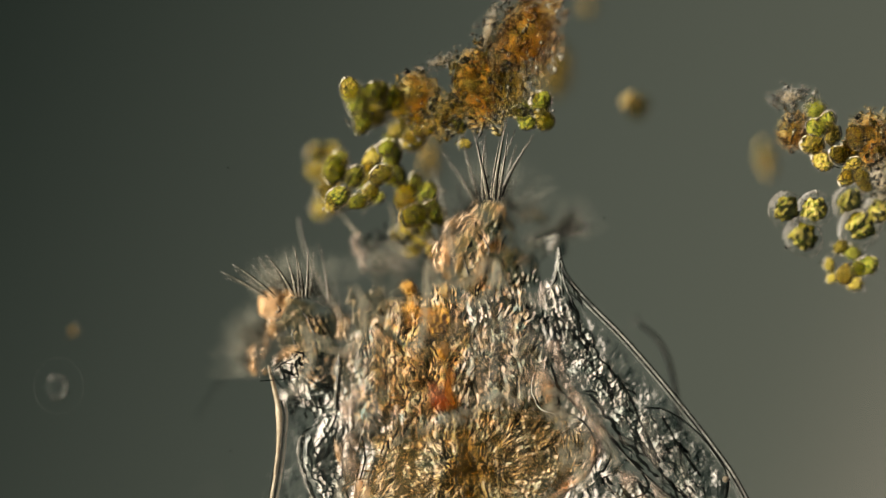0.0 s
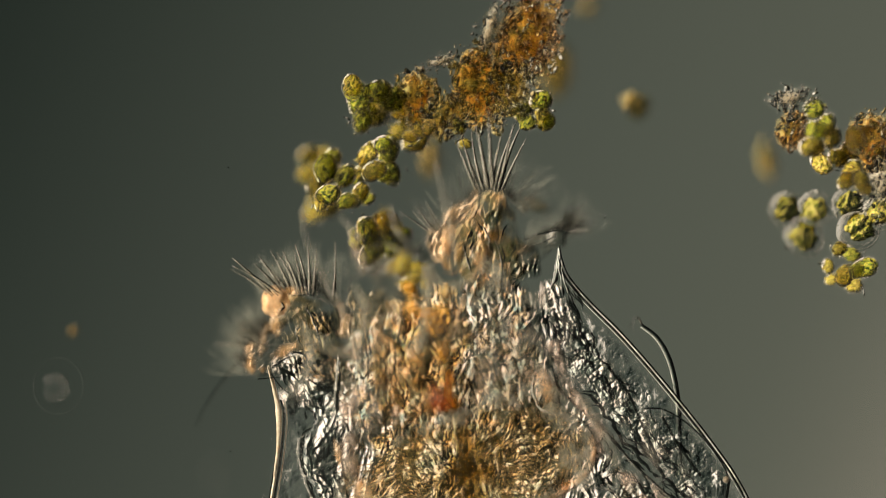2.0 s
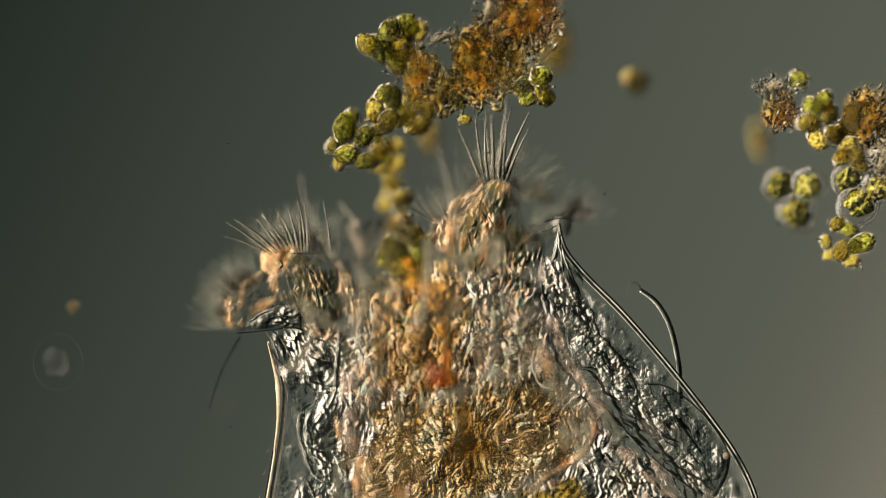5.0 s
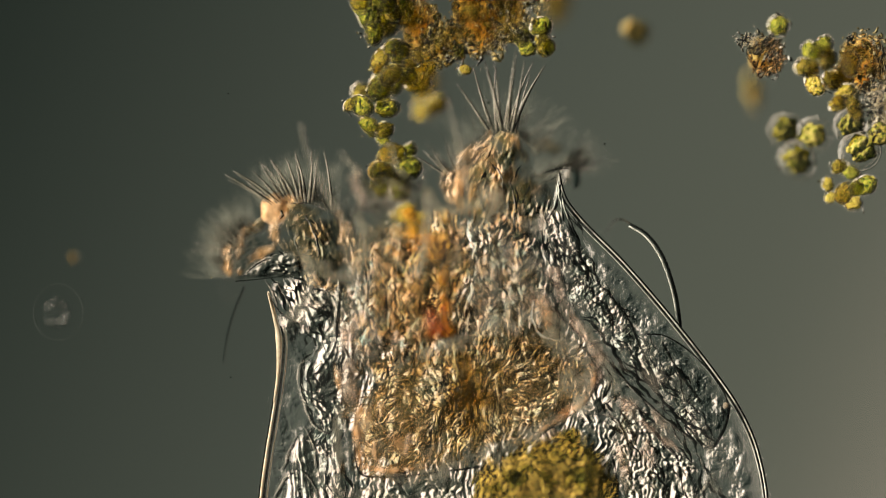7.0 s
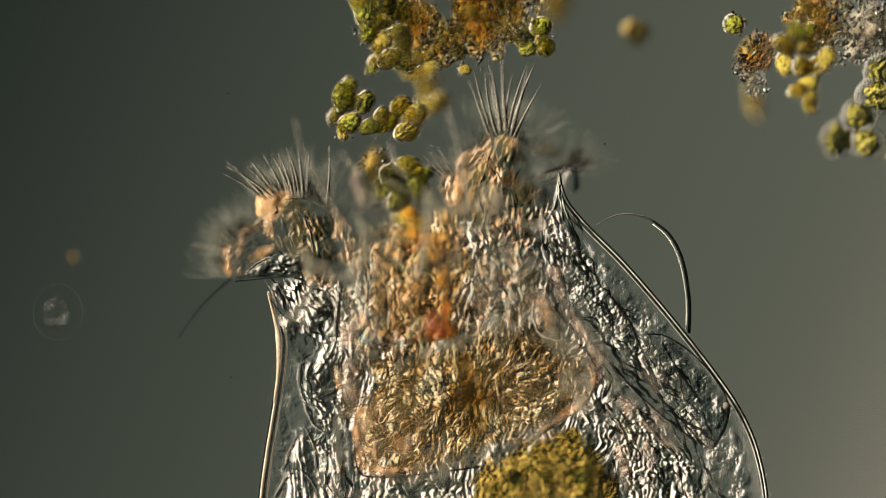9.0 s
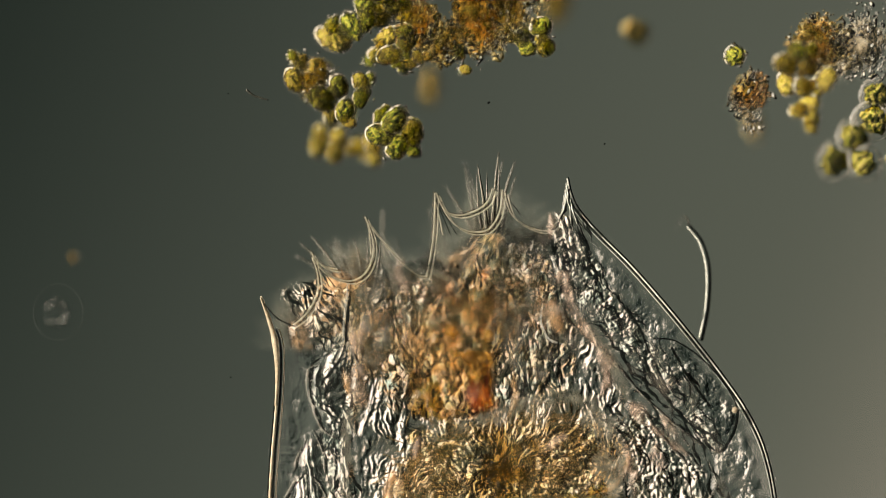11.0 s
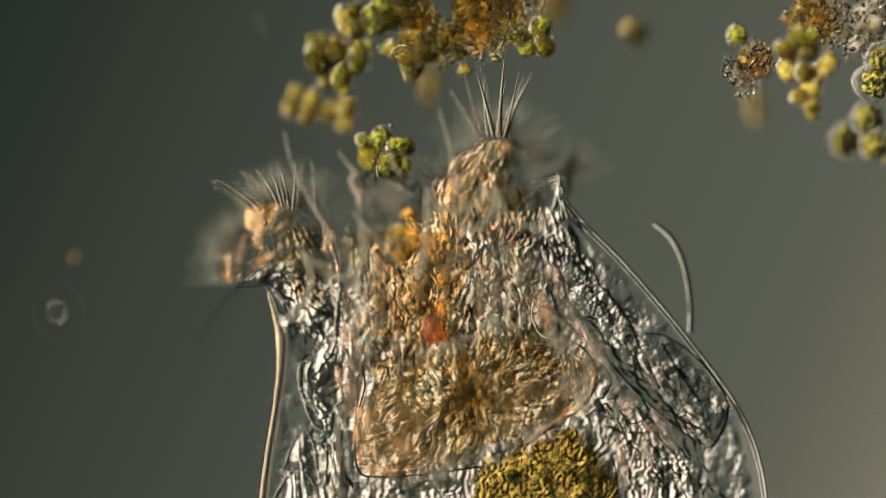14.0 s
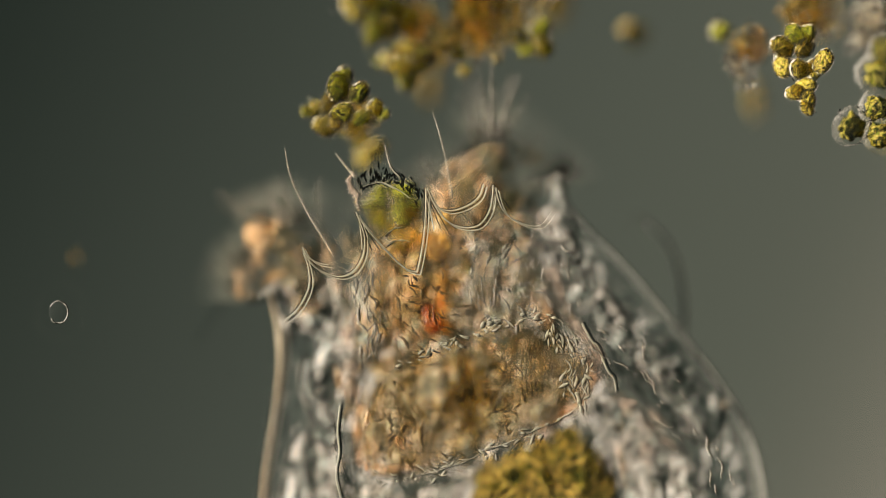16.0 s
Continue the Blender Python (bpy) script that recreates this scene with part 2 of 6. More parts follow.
STOMACH = substance("olive_gold_stomach", [(0.008, 0.010, 0.0004), (0.10, 0.07, 0.002), (0.62, 0.34, 0.03), (0.03, 0.034, 0.001), (0.40, 0.22, 0.012)], 17, 110, 0.8, 0.015, 1.54, 1.0, veil=True)
RED = substance("red_eye_pigment", [(0.26, 0.022, 0.001), (0.50, 0.08, 0.004)], 40, 140, 0.6, 0.6, 1.3, 1.0, veil=True, alpha=0.55)
EMBER = substance("orange_eye_streaks", [(0.80, 0.10, 0.002), (0.95, 0.32, 0.012), (0.50, 0.08, 0.004), (0.92, 0.40, 0.04)], 40, 140, 0.5, 0.4, 1.45, 1.0, veil=True, alpha=0.9)
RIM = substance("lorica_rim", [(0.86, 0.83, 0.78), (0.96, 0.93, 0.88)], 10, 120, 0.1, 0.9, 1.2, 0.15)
AMBER_RIM = substance("lorica_rim_amber", [(0.66, 0.50, 0.34), (0.86, 0.72, 0.56)], 10, 120, 0.2, 0.6, 1.2, 0.6, veil=True)
LIP = substance("thin_margin", [(0.66, 0.60, 0.46), (0.84, 0.77, 0.62)], 16, 120, 0.2, 0.6, 1.3, 0.4, alpha=0.75)
DARK = substance("near_black_line", [(0.004, 0.006, 0.006), (0.012, 0.014, 0.013)], 20, 120, 0.2, 0.9, 1.1, 0.9, alpha=0.95, rough=0.8, gloss=0.05)
SHELL = substance("clear_lorica", [(0.6, 0.62, 0.58), (0.7, 0.7, 0.65)], 10, 90, 0.2, 0.05, 1.05, 0.05, alpha=0.1)
FILM = substance("clear_film", [(0.34, 0.36, 0.32), (0.52, 0.48, 0.42)], 16, 90, 0.3, 0.1, 1.1, 0.3, veil=True, alpha=0.4)
CILIA = substance("pale_cirrus", [(0.52, 0.46, 0.36), (0.74, 0.66, 0.54)], 20, 120, 0.1, 0.35, 1.35, 0.3, alpha=0.65)
HAZE = substance("fine_cilia", [(0.60, 0.60, 0.50), (0.74, 0.70, 0.58)], 20, 120, 0.1, 0.85, 1.05, 0.1, alpha=0.06)
BRISTLE = substance("dark_bristle", [(0.06, 0.06, 0.05), (0.2, 0.19, 0.16)], 20, 120, 0.1, 0.3, 1.3, 0.7)
GREEN = substance("olive_green_cell", [(0.012, 0.03, 0.0006), (0.14, 0.22, 0.003), (0.54, 0.47, 0.02), (0.05, 0.11, 0.002), (0.36, 0.38, 0.008)], 2.4, 8.0, 0.8, 0.08, 1.45, 1.0)
YELLOW = substance("yellow_green_cell", [(0.04, 0.055, 0.001), (0.44, 0.34, 0.005), (0.84, 0.54, 0.06), (0.17, 0.20, 0.003), (0.62, 0.42, 0.010)], 2.4, 8.0, 0.8, 0.10, 1.45, 1.0)
MOTTLED = substance("mottled_olive_cell", [(0.02, 0.035, 0.001), (0.24, 0.26, 0.006), (0.74, 0.52, 0.05), (0.08, 0.11, 0.003), (0.50, 0.38, 0.01)], 2.4, 9.0, 0.7, 0.08, 1.42, 1.0, alpha=0.95)
CELLEDGE = substance("cell_edge", [(0.78, 0.60, 0.48), (0.90, 0.72, 0.60)], 2.0, 6.0, 0.1, 0.3, 1.3, 0.35, alpha=0.4)
CELLLINE = substance("cell_line", [(0.02, 0.03, 0.006), (0.06, 0.06, 0.02)], 2.0, 6.0, 0.1, 0.6, 1.1, 0.9, alpha=0.6, gloss=0.1)
CELLWALL = substance("cell_wall", [(0.60, 0.58, 0.30), (0.80, 0.66, 0.46)], 2.0, 6.0, 0.1, 0.03, 1.30, 0.75, alpha=0.68)
GEL = substance("gel_sheath", [(0.62, 0.60, 0.46), (0.78, 0.68, 0.56)], 1.6, 5.0, 0.4, 0.02, 1.10, 0.4, alpha=0.3)
CLOT = substance("rust_clot", [(0.06, 0.026, 0.002), (0.36, 0.15, 0.010), (0.62, 0.34, 0.05), (0.17, 0.13, 0.02)], 26, 130, 0.9, 0.16, 1.48, 1.0, veil=True)
SLUDGE = substance("olive_clot", [(0.09, 0.06, 0.005), (0.40, 0.24, 0.016), (0.70, 0.44, 0.07), (0.20, 0.19, 0.035)], 22, 130, 0.9, 0.2, 1.48, 1.0, veil=True)
SAND = substance("grey_clot", [(0.10, 0.09, 0.04), (0.30, 0.22, 0.10), (0.50, 0.42, 0.28)], 30, 150, 0.8, 0.08, 1.32, 0.9, veil=True, alpha=0.75)
AMBERCLOT = substance("amber_skin", [(0.38, 0.24, 0.03), (0.58, 0.38, 0.07)], 16, 90, 0.4, 0.12, 1.12, 0.95, veil=True, alpha=0.8)
RUST = substance("rust_brown_detritus", [(0.08, 0.036, 0.005), (0.32, 0.16, 0.025), (0.70, 0.48, 0.2)], 38, 160, 0.8, 0.1, 1.44, 0.75, mixed=True, rough=0.6, alpha=0.8)
OLIVE = substance("olive_detritus", [(0.12, 0.10, 0.01), (0.42, 0.30, 0.04), (0.74, 0.56, 0.2)], 34, 150, 0.8, 0.12, 1.4, 0.7, mixed=True, rough=0.6, alpha=0.6)
HONEY = substance("amber_clot", [(0.40, 0.24, 0.03), (0.56, 0.36, 0.08)], 30, 150, 0.6, 0.1, 1.06, 0.95)
MOSS = substance("olive_wisp", [(0.34, 0.32, 0.10), (0.44, 0.40, 0.16)], 30, 150, 0.6, 0.15, 1.1, 0.8)
SLUDGE_FOOD = substance("olive_food", [(0.16, 0.13, 0.02), (0.34, 0.26, 0.06)], 20, 100, 0.3, 0.3, 1.1, 0.9, alpha=0.9)
PALE = substance("pale_grey_body", [(0.26, 0.29, 0.24), (0.40, 0.40, 0.34)], 20, 100, 0.3, 0.08, 1.1, 0.6)
FLAP = substance("clear_grey_flap", [(0.20, 0.22, 0.18), (0.46, 0.36, 0.24), (0.26, 0.28, 0.25)], 18, 110, 0.5, 0.06, 1.1, 0.7, veil=True, alpha=0.55)
GRIT = substance("grey_grit", [(0.10, 0.11, 0.09), (0.34, 0.34, 0.29), (0.66, 0.64, 0.56)], 50, 170, 0.6, 0.03, 1.5, 0.7, mixed=True, alpha=0.85)
GLASS = substance("vesicle_skin", [(0.7, 0.72, 0.7), (0.8, 0.8, 0.78)], 20, 60, 0.05, 0.02, 1.02, 0.1, alpha=0.25)


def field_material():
    """The glowing field that imitates oblique illumination: dark to one side, ever brighter towards the other."""
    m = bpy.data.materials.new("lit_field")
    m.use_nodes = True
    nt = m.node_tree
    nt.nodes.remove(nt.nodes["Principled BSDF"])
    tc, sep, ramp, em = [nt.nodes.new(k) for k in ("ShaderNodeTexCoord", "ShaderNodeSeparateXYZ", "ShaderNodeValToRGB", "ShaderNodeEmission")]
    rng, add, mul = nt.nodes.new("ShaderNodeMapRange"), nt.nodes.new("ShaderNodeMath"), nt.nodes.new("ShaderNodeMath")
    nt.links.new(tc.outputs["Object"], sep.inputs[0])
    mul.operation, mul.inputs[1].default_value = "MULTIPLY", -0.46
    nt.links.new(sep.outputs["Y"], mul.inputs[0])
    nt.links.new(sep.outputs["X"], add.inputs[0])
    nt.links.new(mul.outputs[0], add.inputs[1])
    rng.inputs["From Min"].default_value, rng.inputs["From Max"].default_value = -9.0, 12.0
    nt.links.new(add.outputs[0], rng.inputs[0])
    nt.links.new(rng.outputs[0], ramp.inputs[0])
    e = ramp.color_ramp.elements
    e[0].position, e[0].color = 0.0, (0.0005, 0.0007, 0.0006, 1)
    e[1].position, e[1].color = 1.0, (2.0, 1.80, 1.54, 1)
    # bright warm stops past the view's edge, added to light the refracting tissue
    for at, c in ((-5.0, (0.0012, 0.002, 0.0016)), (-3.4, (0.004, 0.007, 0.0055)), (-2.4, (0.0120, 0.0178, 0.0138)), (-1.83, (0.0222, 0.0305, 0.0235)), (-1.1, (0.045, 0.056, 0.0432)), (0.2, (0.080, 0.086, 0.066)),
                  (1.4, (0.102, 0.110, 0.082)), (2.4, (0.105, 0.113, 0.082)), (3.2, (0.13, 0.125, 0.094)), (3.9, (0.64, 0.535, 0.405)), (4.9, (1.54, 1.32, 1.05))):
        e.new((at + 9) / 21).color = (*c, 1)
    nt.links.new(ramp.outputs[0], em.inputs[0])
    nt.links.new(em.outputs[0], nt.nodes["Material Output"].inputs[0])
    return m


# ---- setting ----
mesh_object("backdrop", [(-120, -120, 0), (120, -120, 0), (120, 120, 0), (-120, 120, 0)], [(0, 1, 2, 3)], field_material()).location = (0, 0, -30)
tagged(bpy.data.objects["backdrop"], "glowing grey-green field of the microscope, dimmer to one side", "background", "", "structure")

# ---- the rotifer ----
rotifer = thing("rotifer", "translucent rotifer with spined shell, feeding crown and brown gut", "rotifer")
SIDE_RIGHT = [(988, 308), (994, 335), (1006, 362), (1040, 402), (1100, 462), (1160, 530), (1215, 597), (1260, 655), (1300, 712), (1330, 770), (1348, 830), (1357, 890), (1358, 960), (1335, 1060)]
SIDE_LEFT = [(470, 505), (484, 530), (490, 555), (493, 600), (488, 660), (477, 735), (467, 800), (461, 882), (464, 960), (492, 1060)]
LEFT_RIM = [(444, 516), (456, 545), (466, 575), (474, 605), (474, 670), (469, 740), (464, 800), (460, 882), (464, 960), (492, 1060)]
REAR = [(1270, 1130), (1120, 1185), (910, 1205), (700, 1185), (560, 1130)]
FRONT = [(500, 560), (540, 520), (600, 485), (680, 450), (760, 430), (860, 405), (940, 392), (985, 385)]


def folds(u, v, lu, lv, seed, amp):
    return amp * (perlin(u / lu, v / lv, seed) + 0.5 * perlin(u / lu * 2.1, v / lv * 2.1, seed + 1))


def streaks(angle, along, across, amp, seed, warp=10):
    ca, sa = math.cos(radians(angle)), math.sin(radians(angle))

    def height(X, Y):
        wx = X + warp * perlin(X / 45, Y / 45, seed + 5) + 4 * perlin(X / 15, Y / 15, seed + 15)
        wy = Y + warp * perlin(X / 45, Y / 45, seed + 6) + 4 * perlin(X / 15, Y / 15, seed + 16)
        u, v = wx * ca + wy * sa, -wx * sa + wy * ca
        along_, fineness = along * 1.7, across * 0.8
        thin = perlin(u / along_, v / fineness, seed) + 0.45 * perlin(u / along_ * 1.6, v / fineness * 1.9, seed + 1)
        broad = perlin(u / along_ / 0.9, v / across / 2.6, seed + 3)
        beads = np.abs(perlin(X / 9, Y / 10, seed + 9)) - 0.25
        where = np.clip(0.5 + 1.5 * perlin(X / 62, Y / 62, seed + 12), 0, 1)
        loud = 0.2 + 1.5 * np.clip(0.5 + 1.9 * perlin(X / 48, Y / 48, seed + 13), 0, 1)
        return 1.6 * amp * loud * (thin * (0.6 + 0.6 * where) + 1.1 * broad * (1.1 - 0.6 * where) + 0.8 * beads * (1 - where))
    return height


def patchwork(angles, along, across, amp, seed, warp=14, patch=55):
    """Bundles of folds that run different ways from place to place."""
    layers = [streaks(a, along, across, amp, seed + 11 * k, warp) for k, a in enumerate(angles)]

    def height(X, Y):
        total, weight = 0, 0
        for k, layer in enumerate(layers):
            w = np.exp(7 * perlin(X / patch, Y / patch, seed + 3 + 17 * k))
            total, weight = total + w * layer(X, Y), weight + w
        return total / weight
    return height


def network(size, wide, seed, least=0.06):
    """Matter drawn together into a net of fine veins and beads."""
    def cover(X, Y):
        wx, wy = X + 7 * perlin(X / 26, Y / 26, seed), Y + 7 * perlin(X / 26, Y / 26, seed + 1)
        a = 1 - np.abs(perlin(wx / size, wy / (size * 1.3), seed + 2)) / wide
        b = 1 - np.abs(perlin(wx / (size * 0.55), wy / (size * 0.6), seed + 3)) / wide
        where = np.clip(0.55 + 1.5 * perlin(X / 50, Y / 50, seed + 4), 0, 1)
        return np.clip(np.maximum(a, 0.8 * b) * 1.5, 0, 1) * (0.25 + 0.75 * where) + least
    return cover


def flow(line):
    """Coordinates along and across a curved line of the plan."""
    p = smooth(line, False, 6)
    seg = p[1:] - p[:-1]
    size = np.hypot(seg[:, 0], seg[:, 1])
    start = np.concatenate([[0], np.cumsum(size)])

    def to(X, Y):
        best, U, V = np.full(X.shape, 1e9), np.zeros(X.shape), np.zeros(X.shape)
        for i in range(len(seg)):
            dx, dy, e = X - p[i][0], Y - p[i][1], seg[i] / size[i]
            u = np.clip(dx * e[0] + dy * e[1], -60 if i == 0 else 0, size[i] + (60 if i == len(seg) - 1 else 0))
            v = e[0] * dy - e[1] * dx
            d = np.hypot(dx - u * e[0], dy - u * e[1])
            near = d < best
            best, U, V = np.where(near, d, best), np.where(near, start[i] + u, U), np.where(near, np.sign(v) * d, V)
        return U, V

    def at(u, v):
        i = int(np.clip(np.searchsorted(start, u) - 1, 0, len(seg) - 1))
        e = seg[i] / size[i]
        q = p[i] + e * (u - start[i]) + np.array((-e[1], e[0])) * v
        return float(q[0]), float(q[1])
    return to, at, start[-1]


def along(line, long, wide, amp, seed, wobble=9, beads=0.35, crumbs=0.7):
    """Long fibre ridges that follow a curved line, here and there broken up into beads."""
    to, _, _ = flow(line)

    def height(X, Y):
        u, v = to(X, Y)
        v = v + wobble * perlin(u / 55, v / 45, seed + 5) + 0.35 * wobble * perlin(u / 18, v / 18, seed + 6)
        ridge = 1 - 2.2 * np.abs(perlin(u / long, v / wide, seed)) + 0.55 * (1 - 2.2 * np.abs(perlin(u / long * 1.9, v / wide * 1.8, seed + 1)))
        loud = np.clip(0.55 + 1.3 * perlin(X / 60, Y / 60, seed + 2), 0.12, 1.4)
        loose = perlin(X / 13 + 0.4 * perlin(X / 20, Y / 20, seed + 7), Y / 15, seed + 8)
        return 3.6 * amp * (1.3 * loud * (ridge + 1.4 * beads * perlin(X / 7, Y / 8, seed + 3)) + crumbs * loose + 2.2 * perlin(u / long / 1.4, v / wide / 3, seed + 4))
    return height


def fold_bundle(parent, line, half, count, length, thick, seed, z=0.012, home=(784, 441), pale=None, dark=None, label="fine creases in painted light and shade"):
    """Creases along a curved line, light painted on: each a pale lit ridge with its shaded side dark."""
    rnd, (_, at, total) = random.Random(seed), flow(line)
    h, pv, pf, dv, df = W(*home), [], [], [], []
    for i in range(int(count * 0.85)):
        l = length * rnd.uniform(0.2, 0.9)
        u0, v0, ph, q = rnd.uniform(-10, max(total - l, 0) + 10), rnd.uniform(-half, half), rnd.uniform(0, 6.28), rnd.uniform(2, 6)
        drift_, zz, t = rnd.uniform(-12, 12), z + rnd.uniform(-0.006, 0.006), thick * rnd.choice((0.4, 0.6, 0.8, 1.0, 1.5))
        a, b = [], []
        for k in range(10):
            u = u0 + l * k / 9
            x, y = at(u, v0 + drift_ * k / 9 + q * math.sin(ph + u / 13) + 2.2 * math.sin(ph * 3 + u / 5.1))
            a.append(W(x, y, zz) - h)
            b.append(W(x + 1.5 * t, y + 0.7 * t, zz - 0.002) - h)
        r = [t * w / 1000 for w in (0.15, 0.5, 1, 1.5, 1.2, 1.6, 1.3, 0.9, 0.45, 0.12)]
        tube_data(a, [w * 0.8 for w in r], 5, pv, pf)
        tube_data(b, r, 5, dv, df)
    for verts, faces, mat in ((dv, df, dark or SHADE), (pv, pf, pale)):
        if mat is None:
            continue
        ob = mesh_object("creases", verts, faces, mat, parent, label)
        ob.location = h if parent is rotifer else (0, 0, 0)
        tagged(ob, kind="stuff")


def crease(parent, points, r=2.0, z=0.016, home=(784, 441), pale=None, label="bold crease with painted lit and shaded sides"):
    """An uneven fold with painted light: a pale ridge that swells and thins, its shaded side dark."""
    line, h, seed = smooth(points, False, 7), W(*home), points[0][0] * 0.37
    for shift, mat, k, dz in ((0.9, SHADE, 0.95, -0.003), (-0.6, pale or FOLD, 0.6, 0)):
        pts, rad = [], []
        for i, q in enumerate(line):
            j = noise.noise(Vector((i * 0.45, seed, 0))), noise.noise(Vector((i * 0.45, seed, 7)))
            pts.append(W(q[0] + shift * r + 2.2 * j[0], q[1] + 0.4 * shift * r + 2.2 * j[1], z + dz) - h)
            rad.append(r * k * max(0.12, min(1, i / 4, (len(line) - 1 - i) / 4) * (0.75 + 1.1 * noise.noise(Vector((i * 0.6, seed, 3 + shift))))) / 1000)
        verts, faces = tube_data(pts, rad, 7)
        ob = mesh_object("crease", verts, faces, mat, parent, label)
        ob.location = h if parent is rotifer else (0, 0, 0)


def tangle(name, ring, count, length, angle, spread, thick, material, parent, z0, z1, seed, home=(784, 441), label="", centre=None):
    """Many short wavy fibres that lie in a region of the body."""
    rnd, ring = random.Random(seed), smooth(ring, True, 6)
    lo, hi, h = ring.min(0), ring.max(0), W(*home)
    verts, faces, done = [], [], 0
    while done < count:
        x, y = rnd.uniform(lo[0], hi[0]), rnd.uniform(lo[1], hi[1])
        if not inside(np.array([x]), np.array([y]), ring)[0]:
            continue
        done += 1
        a, l, z = radians(angle + rnd.uniform(-spread, spread)), length * rnd.uniform(0.4, 1.3), rnd.uniform(z0, z1)
        w, ph = rnd.uniform(0.1, 0.5), rnd.uniform(0, 6)
        if centre:
            a += math.atan2(y - centre[1], x - centre[0])
        pts, px, py = [], x, y
        for k in range(7):
            pts.append(W(px, py, z) - h)
            b = a + w * math.sin(ph + k * 1.1)
            px, py = px + math.cos(b) * l / 6, py + math.sin(b) * l / 6
        t = thick * rnd.uniform(0.6, 1.3) / 1000
        tube_data(pts, [t * 0.4, t * 0.8, t, t, t, t * 0.8, t * 0.3], 5, verts, faces)
    ob = mesh_object(name, verts, faces, material, parent, label)
    ob.location = h
    return tagged(ob, kind="stuff")


def grains(size, amp, seed):
    def height(X, Y):
        a = perlin(X / size, Y / size, seed)
        loud = 0.15 + 1.5 * np.clip(0.5 + 1.9 * perlin(X / 42, Y / 42, seed + 4), 0, 1)
        return 1.3 * amp * loud * (np.abs(a) * 1.6 + 0.6 * perlin(X / size / 0.5, Y / size / 0.5, seed + 1) + 0.8 * perlin(X / size / 3, Y / size / 3, seed + 2))
    return height


def striae(X, Y):
    """Folds of the mastax: rings round two muscle bundles, else fine lines that spread from the jaws."""
    wx, wy = X + 16 * perlin(X / 46, Y / 46, 71) + 3 * perlin(X / 14, Y / 14, 72), Y + 16 * perlin(X / 46, Y / 46, 73) + 3 * perlin(X / 14, Y / 14, 74)
    total, weight = 0, 0
    for cx, cy, wide, tall, reach in ((925, 668, 1.0, 1.15, 120), (700, 752, 1.25, 1.0, 80)):
        r = np.hypot((wx - cx) / wide, (wy - cy) / tall)
        w = np.clip((r - 0.5 * reach) / (0.2 * reach), 0, 1) * np.clip(3 * (1.25 - r / reach), 0, 1) * np.clip(0.6 + 1.8 * perlin(X / 34, Y / 34, 75), 0.1, 1.3)
        total, weight = total + w * 2.0 * np.sin(r / 8.5 * 2 * np.pi + 1.5 * perlin(X / 60, Y / 60, 76)), weight + w
    r, turn = np.hypot(wx - 838, wy - 700), np.arctan2(wy - 700, wx - 838)
    spread = 9 * perlin(turn * 8 + 3, r / 44, 77) + 5 * perlin(turn * 21, r / 34, 78) + 4.5 * perlin(turn * 40, r / 40, 81)
    rest = np.clip(1 - weight, 0, 1)
    return 1.25 * total + rest * spread + 0.7 * grains(8, 3, 79)(X, Y) + 14 * perlin(X / 40, Y / 36, 80)


BODY = SIDE_RIGHT[2:] + REAR + SIDE_LEFT[:0:-1] + FRONT
relief("body_wall", BODY, WALL, rotifer, -0.014, -0.003, 160, lambda X, Y: grains(7, 0.7, 11)(X, Y) + patchwork((60, 100, 150), 40, 12, 0.8, 12)(X, Y) + 4 * perlin(X / 70, Y / 70, 13), 2.4, "grey finely granular body wall", floor=False)
CENTRE = [(560, 560), (600, 510), (680, 470), (800, 450), (940, 410), (1000, 440), (1020, 540), (1075, 640), (1110, 760), (1120, 900), (1100, 1040), (600, 1040), (600, 900), (605, 740), (590, 640)]
relief("inner_tissue", CENTRE, INNER, rotifer, -0.020, 0.014, 140,
       lambda X, Y: patchwork((70, 88, 106), 34, 8, 4.5, 15)(X, Y) + 6 * perlin(X / 60, Y / 70, 16), 2.0, "wrinkled cream and grey inner tissue")
# clear plates above and below the soft body
for name, dome, label in (("upper_plate", FOCUS_NEAR - 0.01, "clear upper plate of the shell"), ("lower_plate", -0.22, "clear lower plate of the shell")):
    relief(name, [(500, 560), (600, 520), (740, 500), (860, 440), (985, 400)] + SIDE_RIGHT[3:] + REAR + SIDE_LEFT[:1:-1], SHELL, rotifer, 0.0, dome, 200, None, 7, label, floor=False,
           side=SIDE_RIGHT + REAR + SIDE_LEFT[::-1])
# bright and dark strands along both rims paint their edge light and shade
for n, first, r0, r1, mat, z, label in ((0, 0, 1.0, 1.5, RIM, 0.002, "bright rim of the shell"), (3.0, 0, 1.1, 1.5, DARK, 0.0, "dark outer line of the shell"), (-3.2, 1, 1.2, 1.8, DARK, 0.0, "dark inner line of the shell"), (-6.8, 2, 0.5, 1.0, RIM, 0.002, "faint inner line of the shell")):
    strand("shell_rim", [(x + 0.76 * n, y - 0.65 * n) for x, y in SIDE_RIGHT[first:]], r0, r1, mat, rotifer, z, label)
ROOT = (460, 882)
